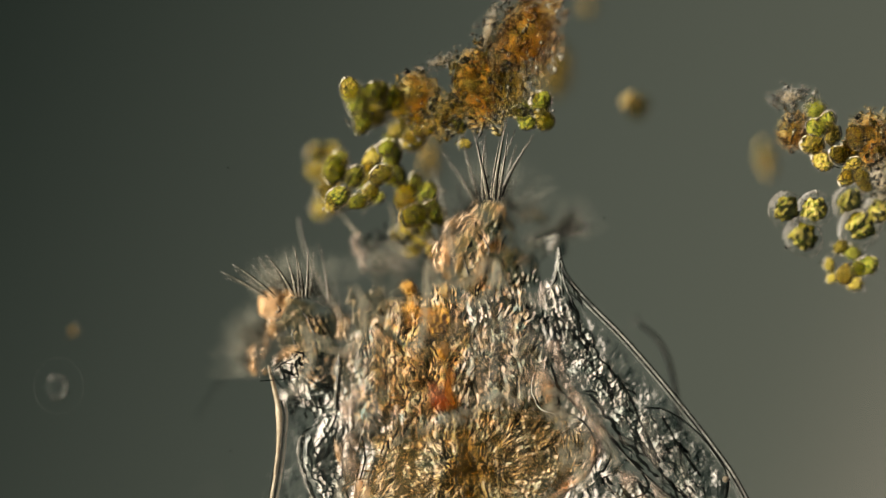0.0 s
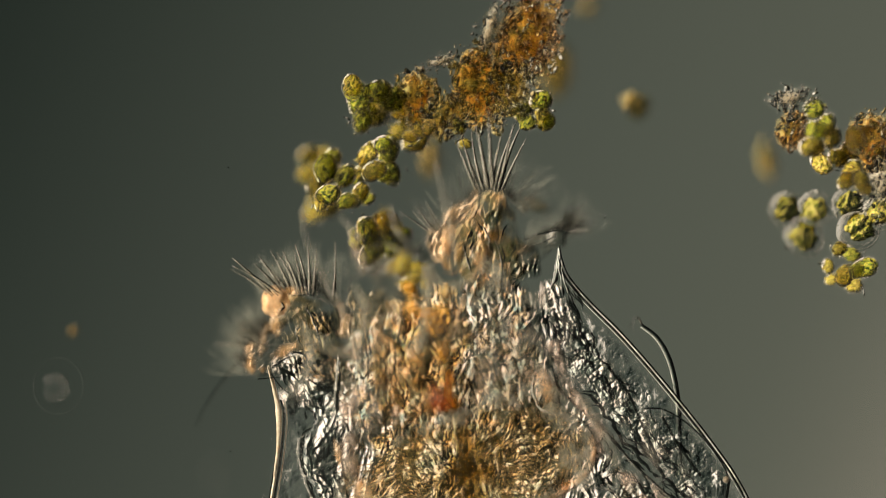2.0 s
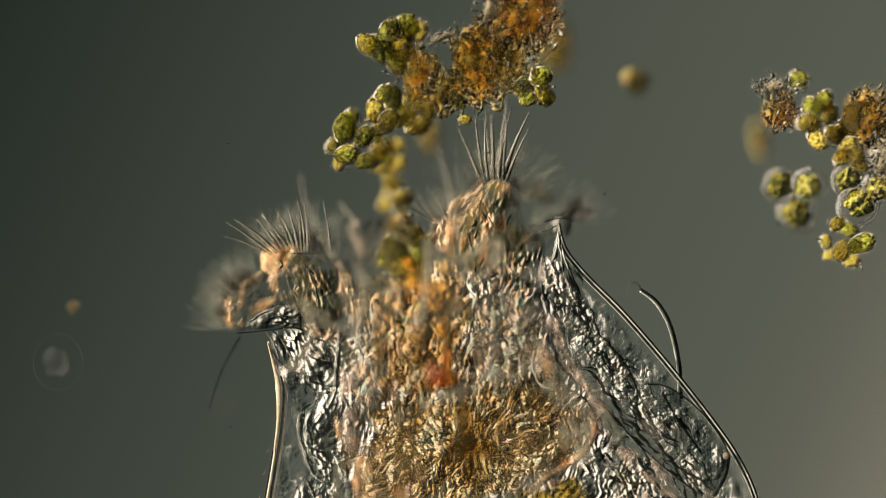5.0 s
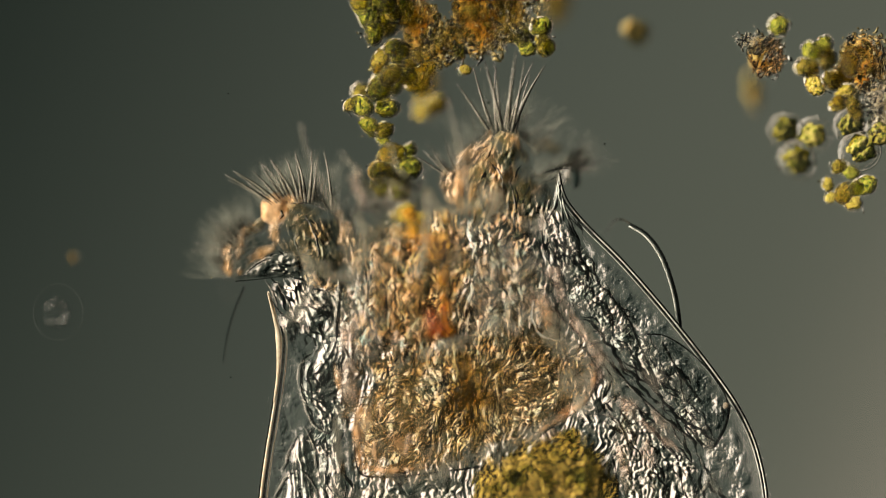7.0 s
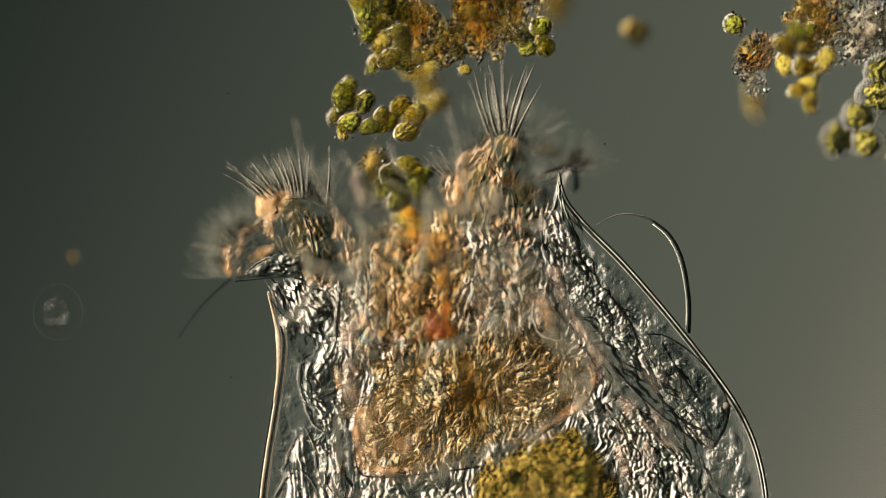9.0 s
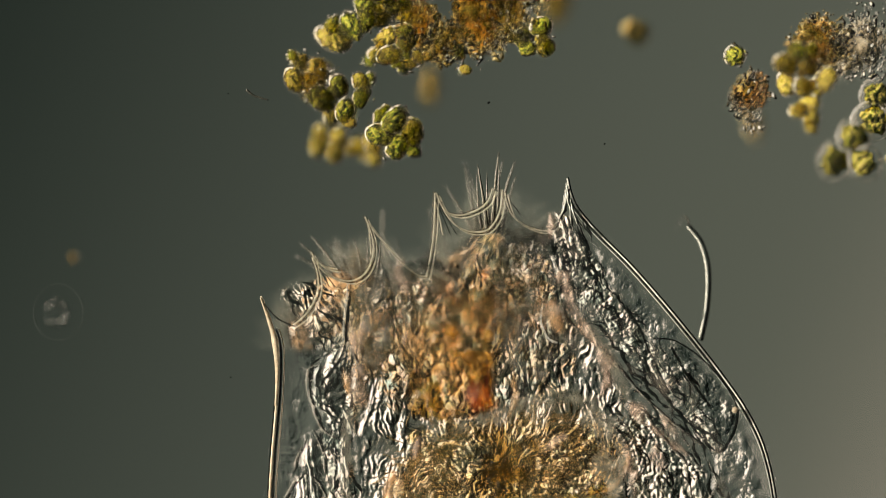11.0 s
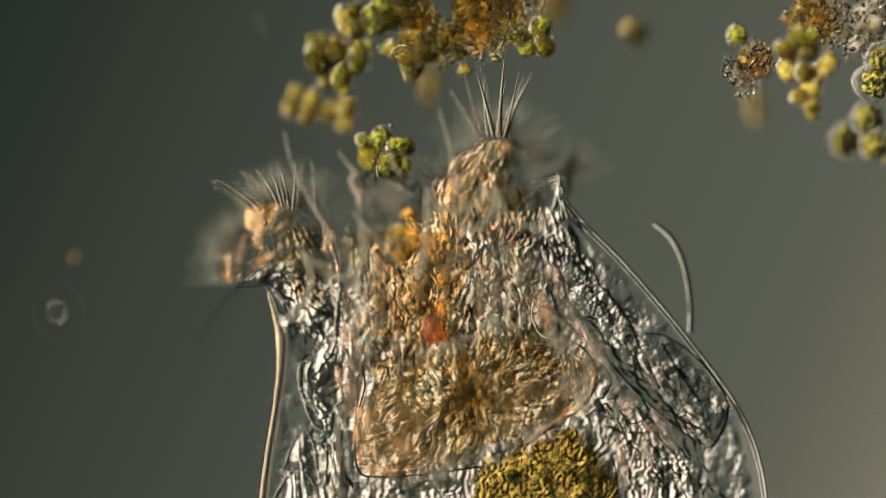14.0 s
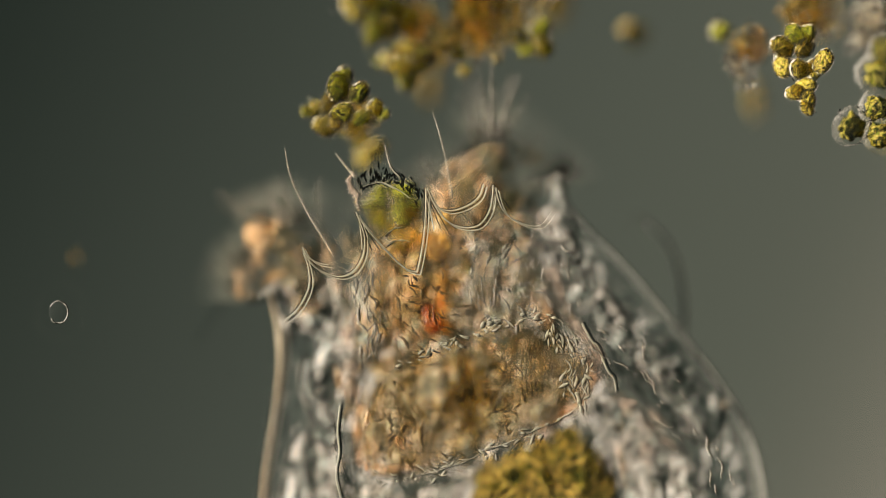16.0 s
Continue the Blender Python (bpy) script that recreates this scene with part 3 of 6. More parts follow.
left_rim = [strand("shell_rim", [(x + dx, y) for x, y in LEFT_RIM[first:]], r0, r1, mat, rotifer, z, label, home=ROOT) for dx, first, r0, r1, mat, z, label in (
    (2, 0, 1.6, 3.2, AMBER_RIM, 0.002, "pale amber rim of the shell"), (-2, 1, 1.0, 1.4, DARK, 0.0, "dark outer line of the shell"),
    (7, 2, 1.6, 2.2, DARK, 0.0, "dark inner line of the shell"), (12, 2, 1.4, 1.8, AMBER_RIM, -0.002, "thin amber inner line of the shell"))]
left_rim.append(strand("spine", [(445, 519), (456, 548), (467, 580), (471, 596)], 0.8, 6.5, AMBER_RIM, rotifer, 0.004, "amber side spine of the shell", home=ROOT))
left_rim.append(strand("spine", [(471, 596), (474, 624), (475, 664), (472, 710)], 6.5, 2.0, AMBER_RIM, rotifer, 0.004, "amber foot of the side spine", home=ROOT))
left_rim.append(strand("spine_edge", [(452, 530), (476, 556), (506, 570)], 1.0, 1.4, DARK, rotifer, 0.004, "dark edge of the side spine", home=ROOT))
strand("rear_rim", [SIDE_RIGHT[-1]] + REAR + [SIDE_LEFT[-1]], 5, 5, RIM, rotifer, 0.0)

# the scalloped front plate with its spines; it leans back to the body's plane when the animal draws in
PLATE = (740, 440)
front_plate = relief("front_plate", [(546, 472), (575, 500), (612, 494), (640, 400), (680, 446), (728, 490), (754, 352), (790, 404), (845, 400), (877, 346), (915, 400), (960, 405), (900, 450), (740, 520), (600, 540), (530, 565)],
                     FILM, rotifer, 0.0, 0.004, 20, streaks(80, 60, 10, 0.35, 30, 4), 2.4, "clear scalloped front plate of the shell", fade=26, home=PLATE)
SCALLOPS = ([(504, 567), (528, 546), (546, 510), (546, 476), (537, 448)], [(535, 438), (544, 454), (562, 465), (582, 469)], [(537, 450), (560, 475), (590, 488), (612, 488), (631, 475), (643, 450), (645, 420), (638, 396), (630, 376)],
            [(631, 380), (652, 408), (680, 440), (706, 466), (722, 478), (738, 482)], [(738, 482), (745, 452), (752, 400), (754, 334)],
            [(756, 334), (766, 356), (780, 380), (800, 397), (825, 403), (850, 397), (868, 368), (873, 328)], [(762, 350), (776, 368), (800, 373), (828, 364), (848, 348), (856, 326)], [(876, 332), (890, 372), (920, 394), (955, 399), (978, 372)])
for line in SCALLOPS:
    for dx, dy, mat, r, label in ((0, 0, LIP, 1.25, "bright scalloped front margin"), (3.2, 2.6, FIBRE, 1.2, "dark line beside the margin"), (6, 5, LIP, 0.9, "second pale line"), (-2.6, -2, FIBRE, 1.0, "dark line beside the margin")):
        strand("front_margin", [(x + dx, y + dy) for x, y in line], r, 0.4 if line[0][0] > 870 else r, mat, front_plate, 0.008, label, 8, PLATE).location = (0, 0, 0)
SPINES = [((547, 456), (530, 545), (598, 500)), ((637, 386), (606, 500), (700, 470)), ((755, 338), (740, 478), (815, 420)), ((877, 332), (835, 412), (935, 404))]
for i, (tip, left, right) in enumerate(SPINES):
    ring = [tip, ((tip[0] * 1.2 + right[0] * 0.8) / 2, (tip[1] + right[1]) / 2 + 10), right, ((left[0] + right[0]) / 2, (left[1] + right[1]) / 2 + 20), left, ((tip[0] * 1.3 + left[0] * 0.7) / 2, (tip[1] + left[1]) / 2 + 6)]
    relief("spine", ring, FILM, front_plate, 0.004, 0.004, 16, streaks(84, 60, 7, 0.5, 31 + i, 4), 2.0, "sharp pointed shell spine", fade=8, home=PLATE).location = (0, 0, 0)
    for k in (-0.25, 0.1, 0.4):
        foot = (left[0] + (right[0] - left[0]) * (0.5 + 0.5 * k), (tip[1] + max(left[1], right[1])) / 2)
        strand("spine_line", [(tip[0] + 2 * k, tip[1] + 10), ((tip[0] * 1.1 + foot[0] * 0.9) / 2, (tip[1] + foot[1]) / 2), foot], 0.6, 1.0, SHADE if k > 0 else LIP, front_plate, 0.008, "", 8, PLATE).location = (0, 0, 0)
# the two outer spines stand on the shell's side
relief("spine", [(990, 308), (996, 335), (1010, 364), (1024, 392), (1000, 410), (970, 405), (978, 370), (984, 335)], FILM, rotifer, 0.004, 0.004, 16, streaks(80, 50, 8, 0.5, 36, 4), 2.0, "sharp pointed shell spine", fade=0)
crease(rotifer, [(972, 385), (982, 362), (987, 335), (990, 312)], 2.0, 0.010, pale=RIM)
crease(rotifer, [(996, 395), (994, 370), (990, 340), (991, 318)], 1.8, 0.010, pale=RIM)
crease(rotifer, [(1030, 440), (1012, 400), (1000, 372), (994, 340)], 1.6, 0.010, pale=RIM)

# muscles and tissue along both sides
RIGHT_FLOW = [(985, 360), (1010, 425), (1052, 498), (1100, 572), (1150, 640), (1200, 705), (1262, 790)]
INNER_FLOW = [(950, 390), (975, 470), (1015, 545), (1075, 605), (1130, 672), (1185, 740), (1235, 800), (1270, 880)]
LEFT_FLOW = [(505, 500), (545, 555), (578, 610), (566, 680), (588, 740), (580, 810), (590, 900)]
LOW_FLOW = [(1090, 690), (1140, 750), (1185, 815), (1215, 890), (1225, 960)]
relief("side_tissue", [(1022, 400), (1060, 440), (1120, 505), (1190, 590), (1290, 720), (1325, 800), (1340, 890), (1330, 960), (1240, 960), (1240, 860), (1240, 780), (1150, 640), (1070, 510)],
       WALL, rotifer, -0.012, 0.010, 30, lambda X, Y: grains(6, 1.6, 43)(X, Y) + 6 * perlin(X / 40, Y / 40, 44) + 2 * perlin(X / 17, Y / 17, 46), 2.0, "smooth grey tissue with fine grains", fade=20)
relief("muscle_band", [(955, 372), (1000, 372), (1030, 428), (1072, 482), (1118, 545), (1165, 615), (1205, 668), (1262, 770), (1240, 800), (1180, 720), (1112, 650), (1062, 600), (1008, 540), (962, 460)],
       BAND, rotifer, -0.008, 0.012, 30, lambda X, Y: along(RIGHT_FLOW, 170, 13, 1.25, 41, 7, 0.25, 0.8)(X, Y) + grains(6, 3.4, 341)(X, Y) + grains(10, 2.4, 342)(X, Y), 1.8, "streaked grey muscle band", fade=22)
relief("muscle_band", [(1150, 600), (1185, 596), (1232, 632), (1278, 690), (1292, 720), (1286, 752), (1260, 790), (1240, 780), (1208, 738), (1172, 694), (1148, 642)],
       SLATE, rotifer, -0.004, 0.012, 26, lambda X, Y: along([(1160, 600), (1200, 660), (1262, 780)], 80, 16, 0.6, 45)(X, Y) + grains(6, 2.0, 346)(X, Y), 1.8, "dark folded muscle paddle", fade=14)
# dark strands that paint shade along the paddle's folds
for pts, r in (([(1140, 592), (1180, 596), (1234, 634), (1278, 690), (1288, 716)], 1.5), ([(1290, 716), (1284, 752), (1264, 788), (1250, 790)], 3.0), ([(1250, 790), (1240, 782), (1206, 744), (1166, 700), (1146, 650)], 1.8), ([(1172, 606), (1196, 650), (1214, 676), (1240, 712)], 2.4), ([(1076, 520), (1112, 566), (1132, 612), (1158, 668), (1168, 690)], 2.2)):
    strand("shaded_fold", pts, r * 0.9, r * 1.1, SHADE, rotifer, 0.014, "dark line painted as the shade of a fold")
relief("shoulder_tissue", [(478, 500), (520, 486), (560, 480), (610, 492), (600, 548), (545, 600), (506, 620), (490, 560)],
       INNER, rotifer, -0.008, 0.010, 30, along(LEFT_FLOW, 34, 9, 1.6, 147), 1.8, "grainy grey shoulder tissue", fade=24)
relief("muscle_band", [(545, 510), (600, 490), (632, 560), (636, 640), (626, 720), (606, 770), (572, 764), (540, 725), (528, 690), (536, 646), (556, 610), (520, 575), (510, 545)],
       BAND, rotifer, -0.008, 0.012, 26, lambda X, Y: along(LEFT_FLOW, 80, 15, 2.1, 47, 12, 0.3, 0.6)(X, Y) + grains(7, 3.0, 343)(X, Y), 1.8, "lumpy grey muscle band", fade=16)
relief("muscle_band", [(490, 895), (506, 815), (540, 752), (600, 758), (612, 800), (622, 890), (640, 985), (485, 985)],
       BAND, rotifer, -0.008, 0.012, 26, lambda X, Y: along(LEFT_FLOW, 140, 15, 2.0, 49, 9, 0.2, 0.4)(X, Y) + grains(7, 2.6, 344)(X, Y) + streaks(118, 70, 30, 0.7, 50, 6)(X, Y), 1.8, "long-striped grey muscle band", fade=18)
relief("muscle_band", [(1075, 720), (1110, 700), (1170, 735), (1225, 800), (1252, 860), (1260, 960), (1110, 990), (1090, 880), (1080, 790)],
       TISSUE, rotifer, -0.008, 0.012, 40, lambda X, Y: along(LOW_FLOW, 90, 15, 1.7, 53, 14, 0.3, 0.6)(X, Y) + grains(8, 3.4, 345)(X, Y), 1.8, "lumpy grey tissue beside the gut", fade=26)
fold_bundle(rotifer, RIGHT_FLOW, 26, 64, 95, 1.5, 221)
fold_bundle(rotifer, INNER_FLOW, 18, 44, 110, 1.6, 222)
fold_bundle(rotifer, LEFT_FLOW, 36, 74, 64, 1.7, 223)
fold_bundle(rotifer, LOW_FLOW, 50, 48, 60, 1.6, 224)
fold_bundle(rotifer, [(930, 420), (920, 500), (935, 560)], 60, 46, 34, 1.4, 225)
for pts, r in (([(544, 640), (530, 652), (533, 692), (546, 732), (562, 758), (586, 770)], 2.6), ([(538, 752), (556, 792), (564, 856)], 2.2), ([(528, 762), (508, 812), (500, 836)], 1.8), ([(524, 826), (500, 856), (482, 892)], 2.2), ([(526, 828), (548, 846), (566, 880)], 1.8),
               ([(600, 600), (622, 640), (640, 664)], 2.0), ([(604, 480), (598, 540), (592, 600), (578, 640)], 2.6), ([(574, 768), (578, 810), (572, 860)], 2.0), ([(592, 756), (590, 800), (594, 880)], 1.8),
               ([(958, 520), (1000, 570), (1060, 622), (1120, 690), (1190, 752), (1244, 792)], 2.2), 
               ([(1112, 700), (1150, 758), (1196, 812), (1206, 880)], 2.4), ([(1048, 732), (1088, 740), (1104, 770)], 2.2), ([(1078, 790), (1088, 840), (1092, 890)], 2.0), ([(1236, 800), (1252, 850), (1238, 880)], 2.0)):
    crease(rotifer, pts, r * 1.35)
# each fold: a dark strand as painted shade, a pale one as light
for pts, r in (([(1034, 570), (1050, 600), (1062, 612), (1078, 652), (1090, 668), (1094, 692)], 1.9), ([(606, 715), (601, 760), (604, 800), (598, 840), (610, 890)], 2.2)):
    strand("shaded_fold", pts, r, r * 0.6, SHADE, rotifer, FOCUS_NEAR - 0.01, "dark line painted as the shade of a fold")
    strand("lit_fold", [(x - 4, y + 3) for x, y in pts], r * 0.8, r * 0.5, LIP, rotifer, FOCUS_NEAR - 0.01, "pale line painted as the light on a fold")


def cushion(name, parent, home, cx, cy, rx, ry, turn, z, material, seed, amp=1.5, label="", fade=12):
    """A soft oval swelling."""
    ca, sa, ring = math.cos(radians(turn)), math.sin(radians(turn)), []
    for q in range(12):
        r = 1 + 0.35 * noise.noise(Vector((math.cos(q * math.pi / 6), math.sin(q * math.pi / 6), seed * 2.3)))
        x, y = rx * r * math.cos(q * math.pi / 6), ry * r * math.sin(q * math.pi / 6)
        ring.append((cx + x * ca - y * sa, cy + x * sa + y * ca))
    return relief(name, ring, material, parent, z, 0.012, min(rx, ry), streaks(turn + 90, 24, 7, 0.5 * amp, seed), 2.0, label, fade=fade, home=home)


def ribbon(name, parent, home, line, wide, z, material, seed, label="", fade=7):
    """A soft long swelling that follows a curved line."""
    _, at, total = flow(line)
    n, ring = 9, []
    for side in (1, -1):
        for k in range(n) if side > 0 else reversed(range(n)):
            w = wide * (0.35 + 0.65 * math.sin(math.pi * (k + 0.5) / n)) * (1 + 0.5 * noise.noise(Vector((k * 0.9, side * 3, seed))))
            ring.append(at(total * k / (n - 1), side * w * 1.25 + 3 * noise.noise(Vector((k * 1.7, seed, 0)))))
    ob = relief(name, ring, material, parent, z, 0.010, wide, along(line, 30, 9, 0.8, seed, 6), 1.8, label, fade=1.15 * wide, home=home)
    if parent is not rotifer:
        ob.location = (0, 0, 0)
    return ob


for k, (cx, cy, rx, ry, turn, z) in enumerate(((622, 676, 15, 42, -12, 0.015), (627, 580, 13, 20, 8, 0.01), (703, 593, 10, 15, 10, 0.02), (966, 546, 15, 33, -14, 0.02), (974, 483, 11, 15, 0, 0.015), (960, 390, 10, 26, -6, 0.01),
                                               (1112, 722, 16, 26, -20, 0.015), (1170, 746, 12, 28, -40, 0.01), (968, 776, 30, 11, -28, 0.02), (722, 786, 11, 24, 10, 0.03), (1056, 640, 14, 40, -10, 0.0), (1150, 800, 20, 30, -20, 0.0))):
    cushion("gland_cell", rotifer, (784, 441), cx, cy, rx, ry, turn, z, PINKPAD, 401 + k, 0.6, "pale pink oval gland cell", 8)
for cx, cy, rx, ry, turn, seed in ((612, 680, 14, 34, -14, 431), (618, 586, 12, 22, 10, 432), (948, 540, 15, 26, -10, 433), (700, 600, 8, 16, 0, 434), (1112, 716, 20, 16, 30, 435)):
    cushion("gland_cell", rotifer, (784, 441), cx, cy, rx, ry, turn, FOCUS_NEAR - 0.02, PINKFILM, seed, 0.3, "pale pink oval gland cell", 10)
for line, wide, seed in (([(978, 440), (988, 490), (1004, 540), (1034, 588), (1062, 640)], 13, 461), ([(1056, 600), (1064, 650), (1048, 700)], 12, 462), ([(1120, 738), (1160, 762), (1204, 800)], 9, 463), ([(606, 560), (616, 620), (634, 668)], 10, 464), ([(1090, 780), (1104, 830), (1108, 890)], 9, 465)):
    ribbon("pale_band", rotifer, (784, 441), line, wide, 0.026, PINKPAD, seed, "smooth pale pink band")
cushion("gland_cell", rotifer, (784, 441), 966, 548, 13, 34, -14, 0.034, PAD, 441, 0.6, "salmon lens-shaped gland cell", 7)
cushion("gland_cell", rotifer, (784, 441), 600, 668, 9, 26, -10, 0.034, PAD, 442, 0.6, "salmon lens-shaped gland cell", 7)
relief("side_fold", [(850, 440), (900, 420), (950, 440), (965, 510), (940, 570), (880, 590), (842, 560), (838, 490)], TISSUE, rotifer, 0.026, 0.010, 50, lambda X, Y: patchwork((50, 85, 120), 22, 7, 3.2, 451, 12, 40)(X, Y), 1.7, "grey-green finely creased tissue", fade=44)
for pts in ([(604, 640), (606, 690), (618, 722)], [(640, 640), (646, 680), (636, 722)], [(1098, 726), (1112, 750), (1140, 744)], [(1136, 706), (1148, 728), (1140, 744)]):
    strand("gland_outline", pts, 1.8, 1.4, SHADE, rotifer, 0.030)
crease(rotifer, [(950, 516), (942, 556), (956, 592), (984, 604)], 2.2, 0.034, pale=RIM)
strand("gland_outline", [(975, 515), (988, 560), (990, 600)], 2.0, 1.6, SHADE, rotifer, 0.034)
blob("shell_knob", (1285, 718, 0.012), (6, 6, 6), AMBER_RIM, rotifer, 0.2, 30, 0, "small amber knob on the shell", 3)

# gut, mastax and eye: they slide with the head
NECK = [(640, 440), (700, 410), (760, 400), (820, 390), (880, 360), (960, 390), (985, 470), (985, 570), (950, 640), (820, 670), (700, 670), (630, 640), (600, 560), (605, 490)]
NECK_FLOW = [(760, 380), (775, 470), (790, 560), (800, 660)]
neck = relief("neck_tissue", NECK, NECKMATTER, rotifer, 0.0, 0.016, 100, lambda X, Y: patchwork((66, 90, 114), 24, 7.5, 4.0, 61, 12, 46)(X, Y) + along(NECK_FLOW, 40, 10, 0.9, 62, 12)(X, Y) + 7 * perlin(X / 52, Y / 70, 63), 1.8, "creamy streaked neck tissue", home=(780, 520))
throat = relief("throat", [(650, 452), (690, 400), (730, 380), (780, 366), (826, 385), (845, 470), (830, 570), (790, 625), (720, 630), (660, 590), (640, 510)], CREAM, rotifer, 0.012, 0.022, 100, lambda X, Y: along(NECK_FLOW, 40, 10, 1.2, 65, 10)(X, Y) + grains(9, 1.4, 66)(X, Y) + 8 * perlin(X / 40, Y / 70, 68), 1.8, "orange-cream throat", home=(780, 520), fade=44)
gullet = relief("gullet", [(705, 375), (730, 362), (752, 392), (770, 378), (800, 370), (812, 450), (800, 480), (812, 545), (788, 560), (764, 490), (742, 450), (712, 440)], AMBER, rotifer, 0.022, 0.026, 40, along([(750, 370), (775, 460), (795, 560)], 30, 9, 1.6, 67, 8), 2.0, "orange gullet", home=(780, 470), fade=24)
for line, wide, seed in (([(655, 440), (690, 478), (712, 515), (736, 545)], 9, 371), ([(664, 432), (668, 470), (690, 520)], 8, 372), ([(826, 385), (812, 430), (806, 470)], 9, 373), ([(690, 540), (700, 580), (706, 620)], 7, 374), ([(846, 500), (852, 560), (838, 610)], 7, 375)):
    ribbon("throat_fold", throat, (780, 520), line, wide, 0.03, PAD, seed, "salmon fold of the throat")
MAST = [(655, 640), (720, 612), (800, 596), (900, 588), (990, 596), (1035, 622), (1052, 668), (1030, 712), (980, 745), (930, 785), (850, 822), (760, 828), (680, 838), (642, 826), (636, 760), (640, 690)]
mastax = relief("mastax", MAST, MASTAX, rotifer, -0.006, 0.016, 80, striae, 1.6, "brown-gold muscular mastax with fine curved striae", home=(840, 710))
M = (840, 710)
relief("jaws", [(800, 632), (850, 624), (880, 680), (884, 740), (850, 780), (806, 760), (786, 690)], CORE, mastax, 0.024, 0.010, 60, along([(838, 630), (842, 770)], 60, 12, 0.7, 73), 2.2, "dark brown jaws", home=M, fade=30).location = (0, 0, 0)
relief("jaw_muscle", [(745, 650), (810, 622), (900, 630), (930, 690), (890, 770), (800, 775), (740, 720)], CORE, mastax, 0.018, 0.008, 60, grains(9, 0.6, 74), 2.4, "brown muscle round the jaws", home=M, fade=140).location = (0, 0, 0)
for k, (ring, count, angle, spread, centre) in enumerate((([(650, 640), (800, 600), (1000, 600), (1040, 660), (930, 770), (800, 822), (650, 825)], 230, 0, 26, (838, 700)), ([(900, 605), (1000, 608), (1032, 650), (1000, 715), (920, 735)], 110, 90, 14, (925, 668)),
                                                         ([(650, 690), (760, 700), (770, 815), (650, 825)], 110, 90, 16, (700, 752)))):
    for mat, seed, thick in ((GILT, 201, 1.3), (FIBRE, 206, 1.0)):
        tangle("fine_striae", ring, count, 32, angle, spread, thick, mat, mastax, 0.008, 0.022, seed + k, M, "", centre).location = (0, 0, 0)
# the near face of the mastax, beaded round its edge
NEAR_MAST = [(668, 690), (700, 648), (750, 628), (800, 606), (850, 584), (900, 566), (950, 560), (995, 582), (1030, 622), (1042, 670), (1022, 720), (985, 745), (930, 770), (860, 800), (800, 826), (720, 846), (660, 846), (644, 800), (646, 740)]
relief("mastax_cover", NEAR_MAST, MASTAX_COVER, mastax, FOCUS_NEAR - 0.016, 0.014, 40, lambda X, Y: grains(10, 4, 84)(X, Y) + 0.4 * striae(X, Y) + 6 * perlin(X / 14, Y / 14, 88), 1.6, "clear beaded upper face of the mastax", home=M, fade=9, veins=network(30, 0.30, 261)).location = (0, 0, 0)
for pts, r in ((NEAR_MAST[9:14], 1.2), (NEAR_MAST[13:17], 1.0)):
    crease(mastax, pts, r, FOCUS_NEAR, M, LIP)
for line, wide, z, seed in (([(640, 690), (634, 760), (640, 828)], 12, 0.03, 361), ([(640, 826), (700, 832), (760, 826)], 8, 0.03, 362), ([(668, 770), (662, 800), (676, 826)], 6, 0.024, 363), ([(1046, 640), (1052, 672), (1030, 712), (980, 746), (930, 786)], 10, 0.03, 364), ([(652, 720), (646, 770), (650, 836)], 9, FOCUS_NEAR - 0.02, 365), ([(700, 770), (712, 790), (718, 800)], 9, FOCUS_NEAR - 0.02, 366)):
    ribbon("mastax_fold", mastax, M, line, wide, z, EDGEFOLD, seed, "salmon fold of the mastax")
for k in range(8):
    crease(mastax, [(984 + 7 * k, 598 + 3 * k), (994 + 7 * k, 636 + 2 * k), (1002 + 5 * k, 670 + 1 * k), (994 + 5 * k, 700 - k)], 1.2, 0.030, M)
for pts, mat, r in (([(985, 592), (1035, 618), (1056, 668), (1034, 716), (985, 750), (930, 790)], DARK, 1.8), ([(634, 700), (628, 764), (634, 832), (668, 844), (740, 840), (850, 826)], DARK, 1.8), ([(1062, 640), (1082, 672), (1066, 706)], DARK, 1.8)):
    strand("mastax_edge", pts, r, r, mat, mastax, 0.026, home=M).location = (0, 0, 0)
relief("mastax_link", [(1030, 716), (1060, 700), (1094, 688), (1098, 704), (1070, 730), (1040, 742), (1020, 738)], SLATE, mastax, 0.012, 0.010, 14, along([(1030, 730), (1090, 694)], 30, 8, 0.6, 87), 1.8, "dark band that ties the mastax to the wall", home=M, fade=8).location = (0, 0, 0)
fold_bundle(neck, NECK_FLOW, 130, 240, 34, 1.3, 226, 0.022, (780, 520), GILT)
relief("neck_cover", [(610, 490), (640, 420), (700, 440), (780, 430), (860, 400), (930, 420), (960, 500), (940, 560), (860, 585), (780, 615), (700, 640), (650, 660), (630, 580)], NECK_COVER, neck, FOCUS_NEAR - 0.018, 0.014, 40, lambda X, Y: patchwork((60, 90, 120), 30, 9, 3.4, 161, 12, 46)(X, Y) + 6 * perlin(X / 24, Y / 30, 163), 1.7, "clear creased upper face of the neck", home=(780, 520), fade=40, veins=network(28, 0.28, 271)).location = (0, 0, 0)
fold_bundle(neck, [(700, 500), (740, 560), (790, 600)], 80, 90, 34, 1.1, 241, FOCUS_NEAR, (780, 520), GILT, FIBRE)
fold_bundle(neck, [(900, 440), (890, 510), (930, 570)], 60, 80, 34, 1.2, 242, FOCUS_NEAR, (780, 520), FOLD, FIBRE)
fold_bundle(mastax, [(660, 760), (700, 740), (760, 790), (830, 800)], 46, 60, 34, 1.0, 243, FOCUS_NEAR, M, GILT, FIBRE)
